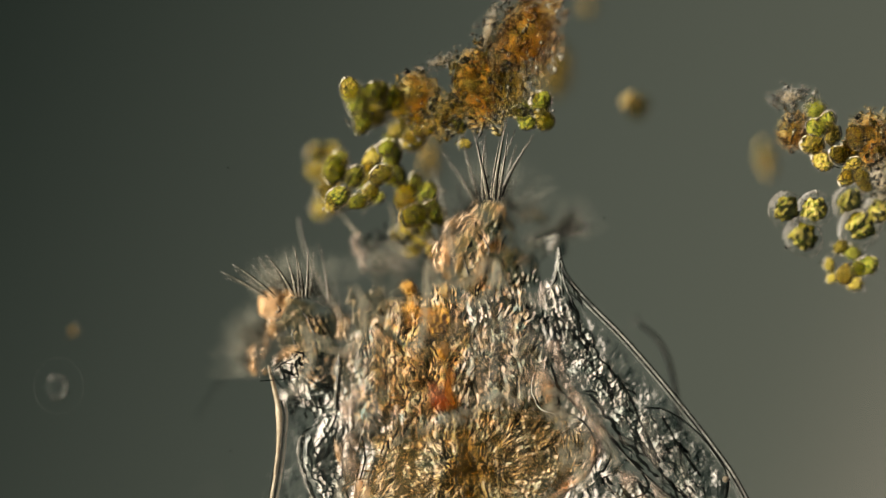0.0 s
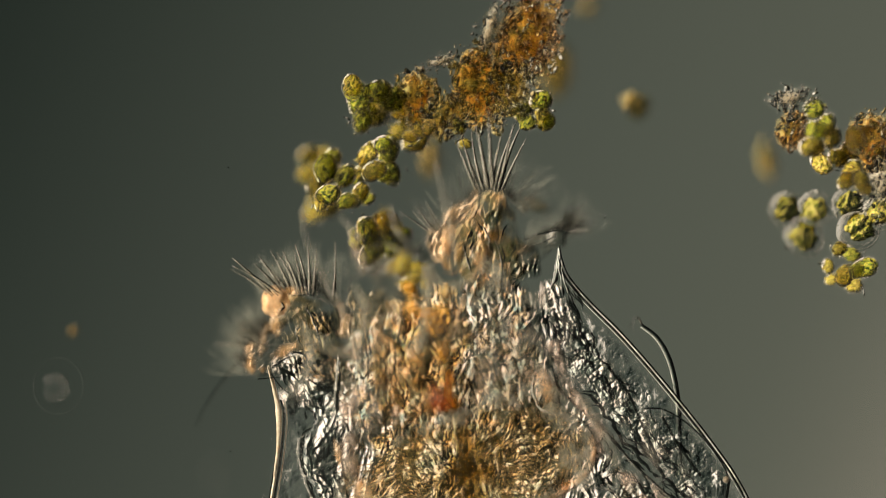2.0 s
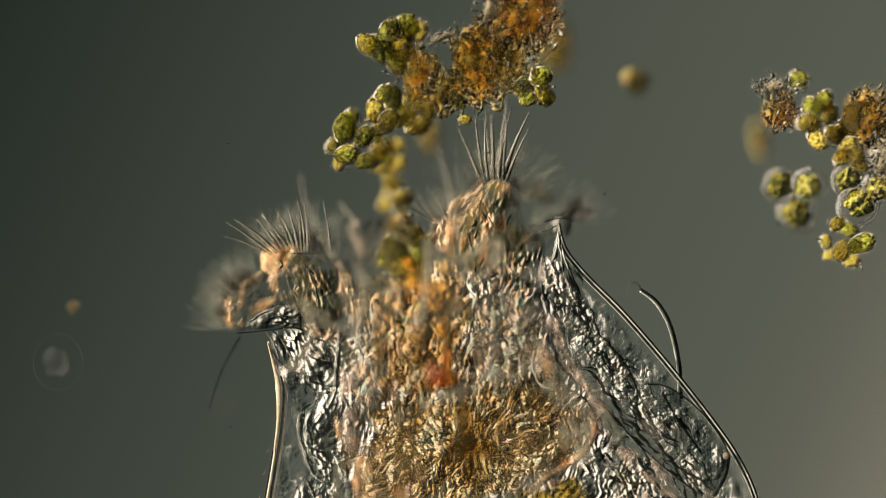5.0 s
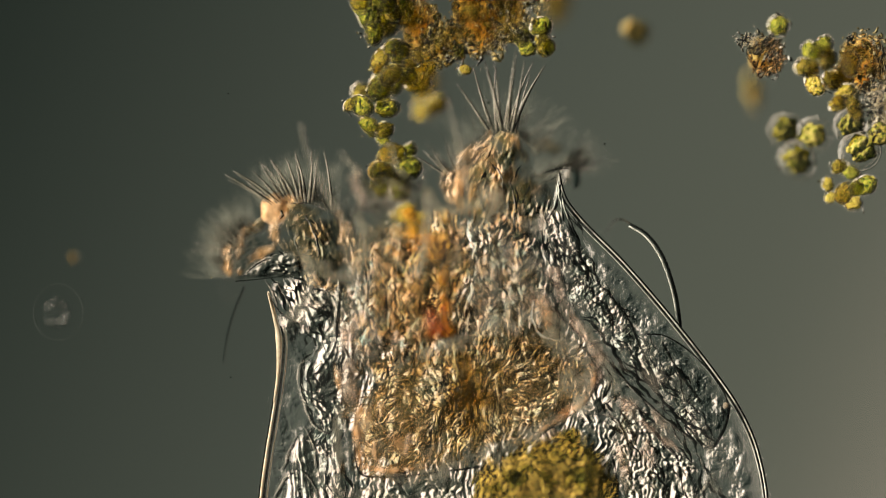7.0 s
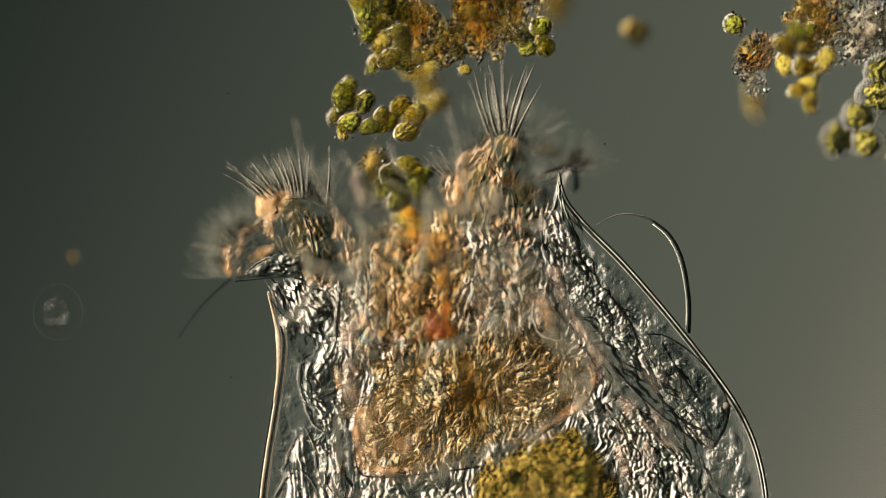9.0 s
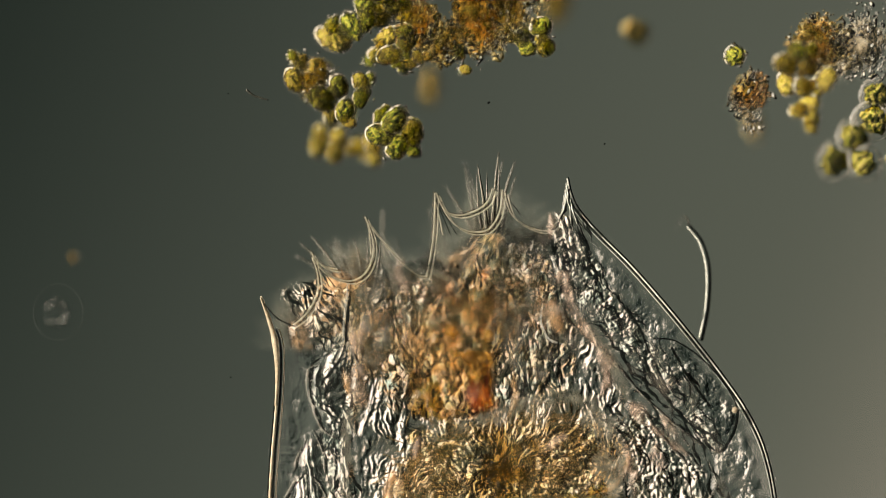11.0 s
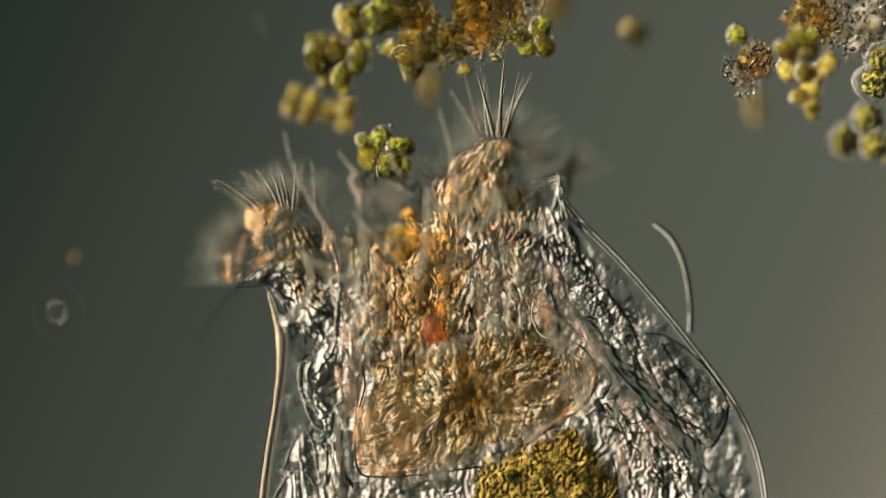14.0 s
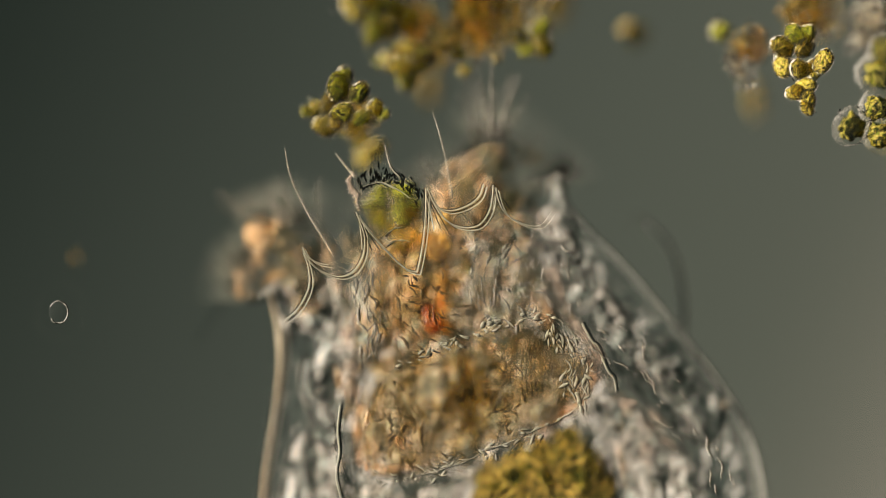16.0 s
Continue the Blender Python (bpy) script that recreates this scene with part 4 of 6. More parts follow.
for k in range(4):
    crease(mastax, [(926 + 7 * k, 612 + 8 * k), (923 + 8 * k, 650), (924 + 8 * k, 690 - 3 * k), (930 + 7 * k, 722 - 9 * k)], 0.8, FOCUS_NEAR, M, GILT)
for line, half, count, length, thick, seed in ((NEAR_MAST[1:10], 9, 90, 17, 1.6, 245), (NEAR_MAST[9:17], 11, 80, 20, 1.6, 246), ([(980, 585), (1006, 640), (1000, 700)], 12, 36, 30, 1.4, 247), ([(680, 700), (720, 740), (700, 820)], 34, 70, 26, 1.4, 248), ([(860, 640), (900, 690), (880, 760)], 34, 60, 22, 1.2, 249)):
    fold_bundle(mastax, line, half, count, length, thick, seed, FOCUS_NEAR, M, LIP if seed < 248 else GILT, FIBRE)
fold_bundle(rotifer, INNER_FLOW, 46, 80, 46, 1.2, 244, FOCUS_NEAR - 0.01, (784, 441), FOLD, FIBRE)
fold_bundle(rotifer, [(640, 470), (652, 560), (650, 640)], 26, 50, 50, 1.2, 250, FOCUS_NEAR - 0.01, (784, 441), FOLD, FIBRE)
stomach = relief("stomach", [(850, 810), (900, 786), (960, 760), (1020, 752), (1070, 790), (1098, 850), (1105, 930), (1060, 1000), (900, 1010), (830, 940), (828, 860)], STOMACH, rotifer, 0.0, 0.06, 110, lambda X, Y: grains(11, 8, 81)(X, Y) + grains(6, 3, 82)(X, Y) + 10 * perlin(X / 36, Y / 36, 83), 2.0, "olive-gold granular stomach", home=(960, 880), fade=26)
relief("stomach_cover", [(862, 815), (910, 792), (965, 768), (1020, 762), (1064, 796), (1090, 850), (1096, 930), (1050, 990), (900, 1000), (840, 940), (840, 862)], STOMACH_COVER, stomach, FOCUS_NEAR - 0.02, 0.016, 40, lambda X, Y: grains(8, 3, 181)(X, Y) + 5 * perlin(X / 16, Y / 16, 183), 1.7, "granular upper face of the stomach", home=(960, 880), fade=14, veins=network(22, 0.5, 281)).location = (0, 0, 0)
membrane = relief("gut_membrane", [(612, 842), (680, 846), (760, 836), (830, 826), (850, 850), (830, 900), (700, 960), (600, 920)], TISSUE, rotifer, 0.0, 0.014, 26, along([(600, 850), (700, 856), (840, 832)], 80, 12, 1.2, 85), 2.0, "pale grey folded membrane", home=(700, 880))
eye = relief("eye_spot", [(750, 546), (770, 536), (792, 546), (802, 566), (798, 586), (776, 598), (754, 584)], RED, rotifer, FOCUS_NEAR - 0.012, 0.016, 24, streaks(82, 20, 6, 1.5, 91, 4), 1.6, "dark red eye spot", fade=12, home=(785, 552))
relief("eye_glow", [(774, 522), (790, 506), (804, 524), (816, 556), (814, 588), (792, 600), (768, 584), (762, 552)], EMBER, eye, 0.036, 0.006, 24, streaks(82, 40, 7, 3.4, 92, 4), 1.8, "orange streaks under the eye spot", fade=26, home=(785, 552)).location = (0, 0, 0)

relief("side_cover", [(880, 440), (930, 440), (975, 520), (1040, 570), (1085, 640), (1120, 720), (1150, 800), (1170, 900), (1110, 900), (1085, 780), (1060, 690), (1000, 600), (930, 560), (890, 520)], NECK_COVER, rotifer, FOCUS_NEAR - 0.03, 0.014, 40, along(INNER_FLOW, 60, 12, 1.4, 191), 1.8, "clear creased tissue beside the mastax", fade=26, veins=network(26, 0.2, 291))
relief("side_cover", [(600, 440), (640, 430), (664, 520), (668, 640), (640, 720), (616, 820), (610, 900), (594, 900), (600, 780), (610, 640)], NECK_COVER, rotifer, FOCUS_NEAR - 0.03, 0.014, 40, along([(625, 440), (648, 560), (630, 720), (604, 890)], 70, 12, 1.4, 192), 1.8, "clear creased tissue beside the mastax", fade=20, veins=network(26, 0.2, 292))

# ---- feeding crown ----


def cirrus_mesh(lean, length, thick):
    """A stiff bundle of cilia: a pale shaft, its shaded side painted as a dark strand, broad at the foot."""
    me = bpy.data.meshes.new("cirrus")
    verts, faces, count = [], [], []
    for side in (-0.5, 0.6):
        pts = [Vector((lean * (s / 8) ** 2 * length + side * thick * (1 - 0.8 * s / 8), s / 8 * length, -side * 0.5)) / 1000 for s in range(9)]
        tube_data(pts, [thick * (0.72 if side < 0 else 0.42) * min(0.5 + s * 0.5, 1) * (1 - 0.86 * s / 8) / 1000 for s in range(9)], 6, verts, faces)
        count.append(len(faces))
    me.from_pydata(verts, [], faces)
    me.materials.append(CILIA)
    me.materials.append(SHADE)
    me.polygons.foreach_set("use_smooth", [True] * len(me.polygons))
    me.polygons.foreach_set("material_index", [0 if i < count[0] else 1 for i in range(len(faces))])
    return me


def fan(parent, home, hub, spread, count, length, thick, z, seed, bend=0.0, width=0):
    """Stiff cirri side by side on a lobe; spread: from and to angle, degrees from straight up, positive to the right."""
    rnd = random.Random(seed)
    made, shapes = [], [cirrus_mesh(bend + l, length, thick) for l in (-0.08, 0.0, 0.07)]
    for i in range(count):
        f = i / max(count - 1, 1)
        c = new("cirrus", shapes[i % 3])
        c.parent = parent
        c.location = W(hub[0] + (f - 0.5) * width, hub[1] + abs(f - 0.5) * width * 0.15, z + rnd.uniform(-0.045, 0.03)) - W(home[0], home[1], 0)
        a = -(spread[0] + (spread[1] - spread[0]) * f + rnd.uniform(-3, 3))
        c.rotation_euler = (radians(rnd.uniform(-20, 20)), 0, radians(a))
        k = rnd.uniform(0.8, 1.08)
        c.scale = (1, k, 1)
        made.append((c, a))
    return made


def fringe(parent, home, line, count, length, lean, seed, z=0.0, spread=25):
    """Fine soft cilia along a lobe's edge."""
    rnd, s = random.Random(seed), smooth(line, False, 10)
    verts, faces, h = [], [], W(home[0], home[1], 0)
    for i in range(count):
        p = s[rnd.randrange(len(s))]
        a = radians(lean + rnd.uniform(-spread, spread))
        l = length * rnd.uniform(0.5, 1.1)
        pts = [W(p[0] + math.sin(a + 0.25 * q) * l * q, p[1] - math.cos(a + 0.25 * q) * l * q, z + rnd.uniform(-0.12, 0.03)) - h for q in (0, 0.4, 0.75, 1)]
        tube_data(pts, [0.0026, 0.0024, 0.0018, 0.0006], 3, verts, faces)
    return tagged(mesh_object("cilia_fringe", verts, faces, HAZE, parent, "soft haze of fine cilia"), kind="stuff")


def on(ob, home, made):
    made.parent = ob
    made.location = made.location - W(home[0], home[1], 0)
    return made


def pad(ob, home, cx, cy, rx, ry, turn, z, seed, material=None, label="salmon rounded pad", fade=12):
    cushion("pad", ob, home, cx, cy, rx, ry, turn, z, material or PAD, seed, 0.5, label, fade).location = (0, 0, 0)


HL, HE, HR, HF, HM = (540, 420), (470, 460), (880, 330), (960, 320), (690, 350)
# lobe with the broad fan
lobe_left = relief("crown_lobe", [(468, 372), (486, 350), (540, 346), (586, 368), (606, 420), (614, 480), (590, 512), (540, 502), (500, 452), (478, 420)], UMBER, rotifer, -0.022, 0.02, 60, along([(490, 350), (530, 420), (560, 500)], 40, 12, 0.4, 101), 2.0, "cream ciliated lobe of the feeding crown", fade=30, home=HL)
relief("lobe_tissue", [(505, 380), (545, 366), (588, 390), (600, 440), (604, 505), (560, 520), (530, 480), (512, 430)], NECKMATTER, lobe_left, -0.012, 0.014, 40, along([(540, 370), (556, 440), (570, 520)], 40, 13, 0.4, 351), 1.8, "creased soft tissue", fade=34, home=HL).location = (0, 0, 0)
on(lobe_left, HL, blob("pad", (475, 364, -0.045), (25, 28, 18), BULB, None, 0.14, 40, 10, "salmon rounded pad", 4, 3))
pad(lobe_left, HL, 516, 360, 26, 13, 8, -0.01, 302, UMBER, "olive-brown rounded pad")
ribbon("lobe_rim", lobe_left, HL, [(484, 352), (506, 345), (536, 350)], 9, 0.004, PAD, 305, "salmon brim of the lobe")
ribbon("lobe_rim", lobe_left, HL, [(590, 366), (604, 396), (612, 440), (622, 476)], 16, 0.006, PAD, 303, "bright salmon rim of the lobe")
ribbon("lobe_rim", lobe_left, HL, [(474, 380), (480, 402), (484, 430)], 15, 0.002, PAD, 304, "salmon column of the lobe")
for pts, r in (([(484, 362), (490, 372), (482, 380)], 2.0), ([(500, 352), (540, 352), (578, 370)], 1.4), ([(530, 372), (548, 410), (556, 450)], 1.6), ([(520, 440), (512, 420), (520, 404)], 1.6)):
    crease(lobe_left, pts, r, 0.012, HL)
fold_bundle(lobe_left, [(535, 375), (552, 430), (566, 505)], 24, 16, 50, 1.3, 228, 0.006, HL)
# pointed side flap below it
ear_left = relief("crown_flap", [(399, 470), (406, 436), (440, 414), (482, 420), (532, 432), (546, 468), (532, 494), (470, 496), (414, 500)], FLAP, rotifer, -0.012, 0.014, 40, along([(402, 490), (450, 460), (530, 440)], 34, 10, 1.0, 103), 2.0, "translucent pointed side flap", fade=10, home=HE)
relief("flap_web", [(430, 490), (456, 462), (492, 448), (536, 452), (532, 490), (480, 494)], SLATE, ear_left, 0.0, 0.010, 20, along([(430, 490), (480, 460), (540, 460)], 30, 10, 0.7, 104), 1.8, "dark grey-green web of the flap", fade=9, home=HE).location = (0, 0, 0)
ribbon("flap_rim", ear_left, HE, [(420, 486), (440, 468), (464, 450), (492, 436)], 13, 0.012, PAD, 311, "salmon edge of the flap")
ribbon("flap_rim", ear_left, HE, [(412, 432), (404, 456), (406, 476), (416, 488)], 15, -0.02, PAD, 312, "salmon outer edge of the flap")
pad(ear_left, HE, 428, 430, 12, 34, 14, -0.05, 313, PAD, "salmon blurred fold")
pad(ear_left, HE, 452, 402, 26, 14, -24, -0.07, 314, UMBER, "brown blurred fold")
for pts, r in (([(430, 488), (452, 468), (480, 456)], 1.6), ([(470, 496), (484, 520), (492, 546)], 1.6), ([(490, 500), (508, 530), (520, 556)], 1.6)):
    crease(ear_left, pts, r, 0.016, HE)
on(ear_left, HE, strand("flap_edge", [(416, 498), (440, 496), (470, 493), (500, 489)], 1.1, 0.7, SHADE, None, 0.014, "dark lower edge"))
fold_bundle(ear_left, [(478, 470), (520, 466), (556, 480)], 24, 16, 34, 1.3, 229, 0.010, HE)
# lobe beside the long cirri
lobe_right = relief("crown_lobe", [(800, 330), (835, 285), (868, 246), (900, 236), (932, 240), (942, 300), (965, 350), (955, 400), (900, 424), (840, 412), (802, 375)], ORANGE, rotifer, -0.022, 0.02, 60, along([(900, 240), (890, 330), (880, 420)], 40, 12, 0.4, 105), 2.0, "orange-cream ciliated lobe of the feeding crown", fade=30, home=HR)
relief("lobe_tissue", [(850, 292), (880, 256), (926, 250), (940, 306), (974, 330), (982, 400), (930, 440), (860, 440), (834, 390)], NECKMATTER, lobe_right, -0.012, 0.014, 40, along([(905, 250), (900, 340), (890, 440)], 30, 10, 0.5, 352), 1.8, "creased soft tissue", fade=44, home=HR).location = (0, 0, 0)
ribbon("lobe_rim", lobe_right, HR, [(876, 244), (850, 270), (828, 294), (806, 314), (798, 345), (808, 370), (836, 384)], 21, 0.014, PAD, 321, "bright salmon rim of the lobe")
for k, (cx, cy, rx, ry, turn, z) in enumerate(((876, 352, 19, 30, 0, 0.008), (818, 330, 18, 34, 10, -0.01), (944, 350, 12, 8, -20, 0.004))):
    pad(lobe_right, HR, cx, cy, rx, ry, turn, z, 322 + k)
pad(lobe_right, HR, 972, 268, 40, 20, -16, -0.14, 326, ORANGE, "orange-brown far lobe", 20)
pad(lobe_right, HR, 1012, 322, 20, 24, 0, -0.10, 327, SLATE, "dark far fold", 8)
pad(lobe_right, HR, 930, 412, 18, 24, 10, 0.0, 328, SLATE, "dark hollow", 14)
pad(lobe_right, HR, 836, 350, 12, 26, 14, 0.006, 329, UMBER, "olive hollow", 12)
for pts, r in (([(850, 300), (862, 280), (872, 262)], 1.8), ([(840, 330), (848, 362), (858, 392)], 1.6), ([(872, 300), (886, 322), (888, 350)], 1.6), ([(900, 330), (910, 370), (906, 404)], 1.8)):
    crease(lobe_right, pts, r, 0.014, HR)
fold_bundle(lobe_right, [(905, 300), (900, 360), (880, 430)], 50, 34, 38, 1.3, 230, 0.008, HR)
flap_right = relief("crown_flap", [(920, 330), (960, 305), (1005, 294), (1020, 300), (1010, 325), (985, 345), (950, 370), (925, 365)], FLAP, rotifer, -0.012, 0.014, 26, along([(920, 340), (1010, 305)], 34, 9, 1.0, 107), 1.8, "grey pointed side flap", fade=10, home=HF)
on(flap_right, HF, strand("flap_edge", [(962, 306), (985, 300), (1004, 299), (1016, 304)], 0.8, 1.5, SHADE, None, 0.012, "dark upper edge"))
crease(flap_right, [(950, 326), (974, 318), (1000, 306)], 0.8, 0.014, HF)
# mouth funnel in the nearer plane
NF = FOCUS_NEAR - 0.01
mouth = relief("mouth_funnel", [(634, 306), (660, 314), (706, 310), (752, 338), (760, 400), (742, 470), (676, 468), (652, 390)], FLAP, rotifer, NF - 0.03, 0.03, 50, along([(700, 310), (700, 470)], 50, 12, 0.8, 109), 2.0, "clear ciliated mouth funnel", fade=22, home=HM)
relief("mouth_web", [(606, 402), (640, 392), (690, 400), (716, 440), (690, 480), (640, 482), (610, 470)], UMBER, mouth, -0.02, 0.014, 30, along([(610, 430), (700, 450)], 40, 11, 0.8, 110), 2.0, "brown web beside the mouth", fade=36, home=HM).location = (0, 0, 0)
ribbon("mouth_rim", mouth, HM, [(638, 302), (629, 320), (640, 346), (648, 374)], 8, NF, PINKPAD, 331, "pale pink rim of the mouth")
rnd, verts, faces = random.Random(9), [], []
brim = smooth([(648, 314), (672, 310), (700, 306), (728, 318), (756, 338)], False, 12)
for k in range(70):
    q = brim[rnd.randrange(len(brim))]
    p, a, l = W(q[0] + rnd.gauss(0, 5), q[1] + rnd.gauss(3, 8), NF + rnd.uniform(-0.02, 0.01)) - W(*HM), rnd.uniform(0.9, 2.4), rnd.uniform(3, 9) / 1000
    d, t = Vector((math.cos(a), math.sin(a), 0)) * l, rnd.uniform(1.2, 2.6) / 1000
    tube_data([p - d, p, p + d], [t * 0.5, t, t * 0.4], 6, verts, faces)
tagged(mesh_object("mouth_fringe", verts, faces, SHADE, mouth, "dark beaded fringe of the mouth"), kind="stuff")
for pts, r in (([(700, 292), (722, 316), (752, 340)], 2.6), ([(650, 330), (690, 322), (740, 352)], 1.6), ([(690, 420), (706, 404), (724, 400)], 1.6), ([(686, 440), (712, 424), (736, 426)], 1.4)):
    crease(mouth, pts, r, NF, HM, LIP)
for ob, home, pts, r in ((lobe_left, HL, [(612, 404), (586, 362), (562, 322), (534, 262), (524, 212)], 2.8), (lobe_right, HR, [(822, 340), (814, 284), (802, 232), (788, 186)], 2.8), (mouth, HM, [(640, 312), (622, 292), (604, 270)], 4.0), (mouth, HM, [(704, 300), (696, 276), (690, 252)], 3.0)):
    on(ob, home, strand("spike", pts, r, 0.8, CILIA, None, NF - 0.01, "long tapered sense bristle"))

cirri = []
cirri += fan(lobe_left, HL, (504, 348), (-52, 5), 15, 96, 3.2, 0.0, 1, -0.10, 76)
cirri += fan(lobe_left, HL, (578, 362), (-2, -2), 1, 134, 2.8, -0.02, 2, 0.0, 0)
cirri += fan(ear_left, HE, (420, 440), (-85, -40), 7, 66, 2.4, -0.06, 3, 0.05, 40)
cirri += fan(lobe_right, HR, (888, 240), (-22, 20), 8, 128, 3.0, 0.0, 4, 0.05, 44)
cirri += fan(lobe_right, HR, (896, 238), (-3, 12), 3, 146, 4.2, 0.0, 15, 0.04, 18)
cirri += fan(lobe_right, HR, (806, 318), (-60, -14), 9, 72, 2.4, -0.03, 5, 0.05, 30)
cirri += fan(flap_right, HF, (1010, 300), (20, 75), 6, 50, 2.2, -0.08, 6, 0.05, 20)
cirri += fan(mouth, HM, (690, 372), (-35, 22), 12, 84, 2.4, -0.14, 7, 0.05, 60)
fringe(lobe_left, HL, [(470, 380), (500, 355), (560, 355), (610, 410)], 240, 92, -14, 21, -0.07, 45)
fringe(ear_left, HE, [(405, 490), (420, 440), (460, 408)], 220, 84, -60, 22, -0.08, 40)
fringe(lobe_right, HR, [(805, 330), (850, 260), (900, 242), (950, 280)], 260, 92, 0, 23, -0.07, 55)
fringe(flap_right, HF, [(940, 315), (1000, 295), (1020, 305)], 150, 76, 40, 24, -0.08, 50)
fringe(mouth, HM, [(615, 390), (660, 370), (720, 375)], 50, 44, 0, 25, -0.05, 45)

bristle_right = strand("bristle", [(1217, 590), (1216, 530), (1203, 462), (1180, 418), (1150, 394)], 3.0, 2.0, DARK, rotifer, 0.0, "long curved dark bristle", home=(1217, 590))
# light along the bristle's left side, painted as a white strand
o = strand("bristle_light", [(1212, 588), (1211, 530), (1198, 465), (1176, 422), (1148, 398)], 2.2, 1.3, RIM, bristle_right, 0.0, "white strand painted as the lit edge", home=(1217, 590))
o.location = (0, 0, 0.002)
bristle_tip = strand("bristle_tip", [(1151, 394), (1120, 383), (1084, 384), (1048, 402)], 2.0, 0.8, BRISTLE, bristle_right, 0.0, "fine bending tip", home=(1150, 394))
bristle_left = strand("bristle", [(432, 500), (412, 545), (398, 590), (390, 635)], 1.8, 0.8, DARK, rotifer, -0.05, "long dark curved bristle", home=(432, 500))

# ---- algae and drifting matter ----
CELL_SHAPES, GEL_SHAPES = [], []


def cell_shapes():
    for k in range(3):
        bm = bmesh.new()
        bmesh.ops.create_icosphere(bm, subdivisions=3, radius=1)
        for v in bm.verts:
            q = v.co
            v.co = q * (1 + 0.16 * noise.noise(q * 1.6 + Vector((k * 5, 0, 0))))
        bmesh.ops.delete(bm, geom=[v for v in bm.verts if v.co.z < -0.12], context="VERTS")
        ring = [(math.cos(a * 0.2618), math.sin(a * 0.2618), 0) for a in range(25)]
        for width, height, thin, slot in ((1.0, 0.0, 0.040, 1), (0.86, 0.38, 0.026, 2), (0.80, 0.44, 0.022, 1)):
            rv, rf = tube_data([(x * width, y * width, height) for x, y, _ in ring], [thin] * 25, 5)
            grown = [bm.verts.new(q) for q in rv]
            for f in rf[:-2]:
                bm.faces.new([grown[q] for q in f]).material_index = slot
        wall = bpy.data.meshes.new("cell")
        bm.to_mesh(wall)
        bm.free()
        for mat in (CELLWALL, CELLEDGE, CELLLINE):
            wall.materials.append(mat)
        body = []
        for mat in (GREEN, YELLOW, MOTTLED):
            bm = bmesh.new()
            bmesh.ops.create_icosphere(bm, subdivisions=4, radius=0.80 if mat is not MOTTLED else 0.62)
            for v in bm.verts:
                q = v.co
                n = noise.noise(q * 3.2 + Vector((k * 9, 3, 0)))
                v.co = q * (1 + 0.34 * n + 0.26 * noise.noise(q * 5 + Vector((k, 0, 0))) + 0.06 * noise.noise(q * 9 + Vector((k, 4, 0))) - 0.30 * max(0.0, 1 - abs(q.x + 0.2) * 6) * max(0.0, q.z))
                v.co.z *= 0.8
            bmesh.ops.delete(bm, geom=[v for v in bm.verts if v.co.z < -0.12], context="VERTS")
            me = bpy.data.meshes.new("chloroplast")
            bm.to_mesh(me)
            bm.free()
            me.materials.append(mat)
            body.append(me)
        for me in (wall, *body):
            me.polygons.foreach_set("use_smooth", [True] * len(me.polygons))
        CELL_SHAPES.append((wall, body))
        sheath = wall.copy()
        sheath.materials.clear()
        for mat in (GEL, CELLEDGE, GEL):
            sheath.materials.append(mat)
        GEL_SHAPES.append(sheath)


cell_shapes()


def colony(name, label, cells, seed, yellow=0.4, gel=0.0, bits=9):
    """cells: (dx, dy, dz, long, short, turn) in thousandths round the colony's middle."""
    top, rnd = thing(name, label, "algae", "algal colonies"), random.Random(seed)
    if not gel and len(cells) > 1:
        cells = [(x, y, z, a * 0.88, b * 0.9, t) for x, y, z, a, b, t in cells] + [
            (x + rnd.uniform(-0.8, 0.8) * a, y + rnd.uniform(-0.8, 0.8) * a, z + rnd.uniform(-26, 6), a * rnd.uniform(0.5, 0.72), b * rnd.uniform(0.55, 0.75), rnd.uniform(0, 180))
            for x, y, z, a, b, t in cells if rnd.random() < 0.6]
    for dx, dy, dz, a, b, turn in cells:
        wall, body = CELL_SHAPES[rnd.randrange(3)]
        c = new("cell", GEL_SHAPES[rnd.randrange(3)] if gel else wall)
        c.parent = top
        c.location = (dx / 1000, -dy / 1000, (dz * 1.6 + rnd.uniform(-30, 24)) / 1000)
        c.rotation_euler = (radians(rnd.uniform(-25, 25)), radians(rnd.uniform(-25, 25)), radians(turn))
        g = gel if gel else 1.08
        c.scale = (a * g * 1.04 / 1000, b * g * 1.04 / 1000, b * g * 0.9 / 1000)
        k = new("chloroplast", body[2 if gel else 1 if rnd.random() < yellow else 0])
        k.parent = c
        k.rotation_euler = (0, 0, rnd.uniform(0, 6))
        k.location = (rnd.uniform(-0.1, 0.1), rnd.uniform(-0.1, 0.1), 0)
        k.scale = (1, 1, 0.8)
    if bits:
        verts, faces, reach = [], [], max(abs(c[0]) for c in cells) + 22
        for i in range(bits):
            c = cells[rnd.randrange(len(cells))]
            a, b, r = rnd.uniform(0, 6.28), rnd.uniform(0, 6.28), c[3] * rnd.uniform(1.0, 1.35)
            p = Vector((c[0] + math.cos(a) * r, -c[1] + math.sin(a) * r, c[2])) / 1000
            l = Vector((math.cos(b), math.sin(b), rnd.uniform(-0.4, 0.4))) * rnd.uniform(2, 7) / 1000
            q = rnd.uniform(1.2, 2.6) / 1000
            tube_data([p - l, p, p + l], [q * 0.6, q, q * 0.6], 5, verts, faces)
        tagged(mesh_object("clinging_grit", verts, faces, GRIT, top), kind="stuff")
    return top


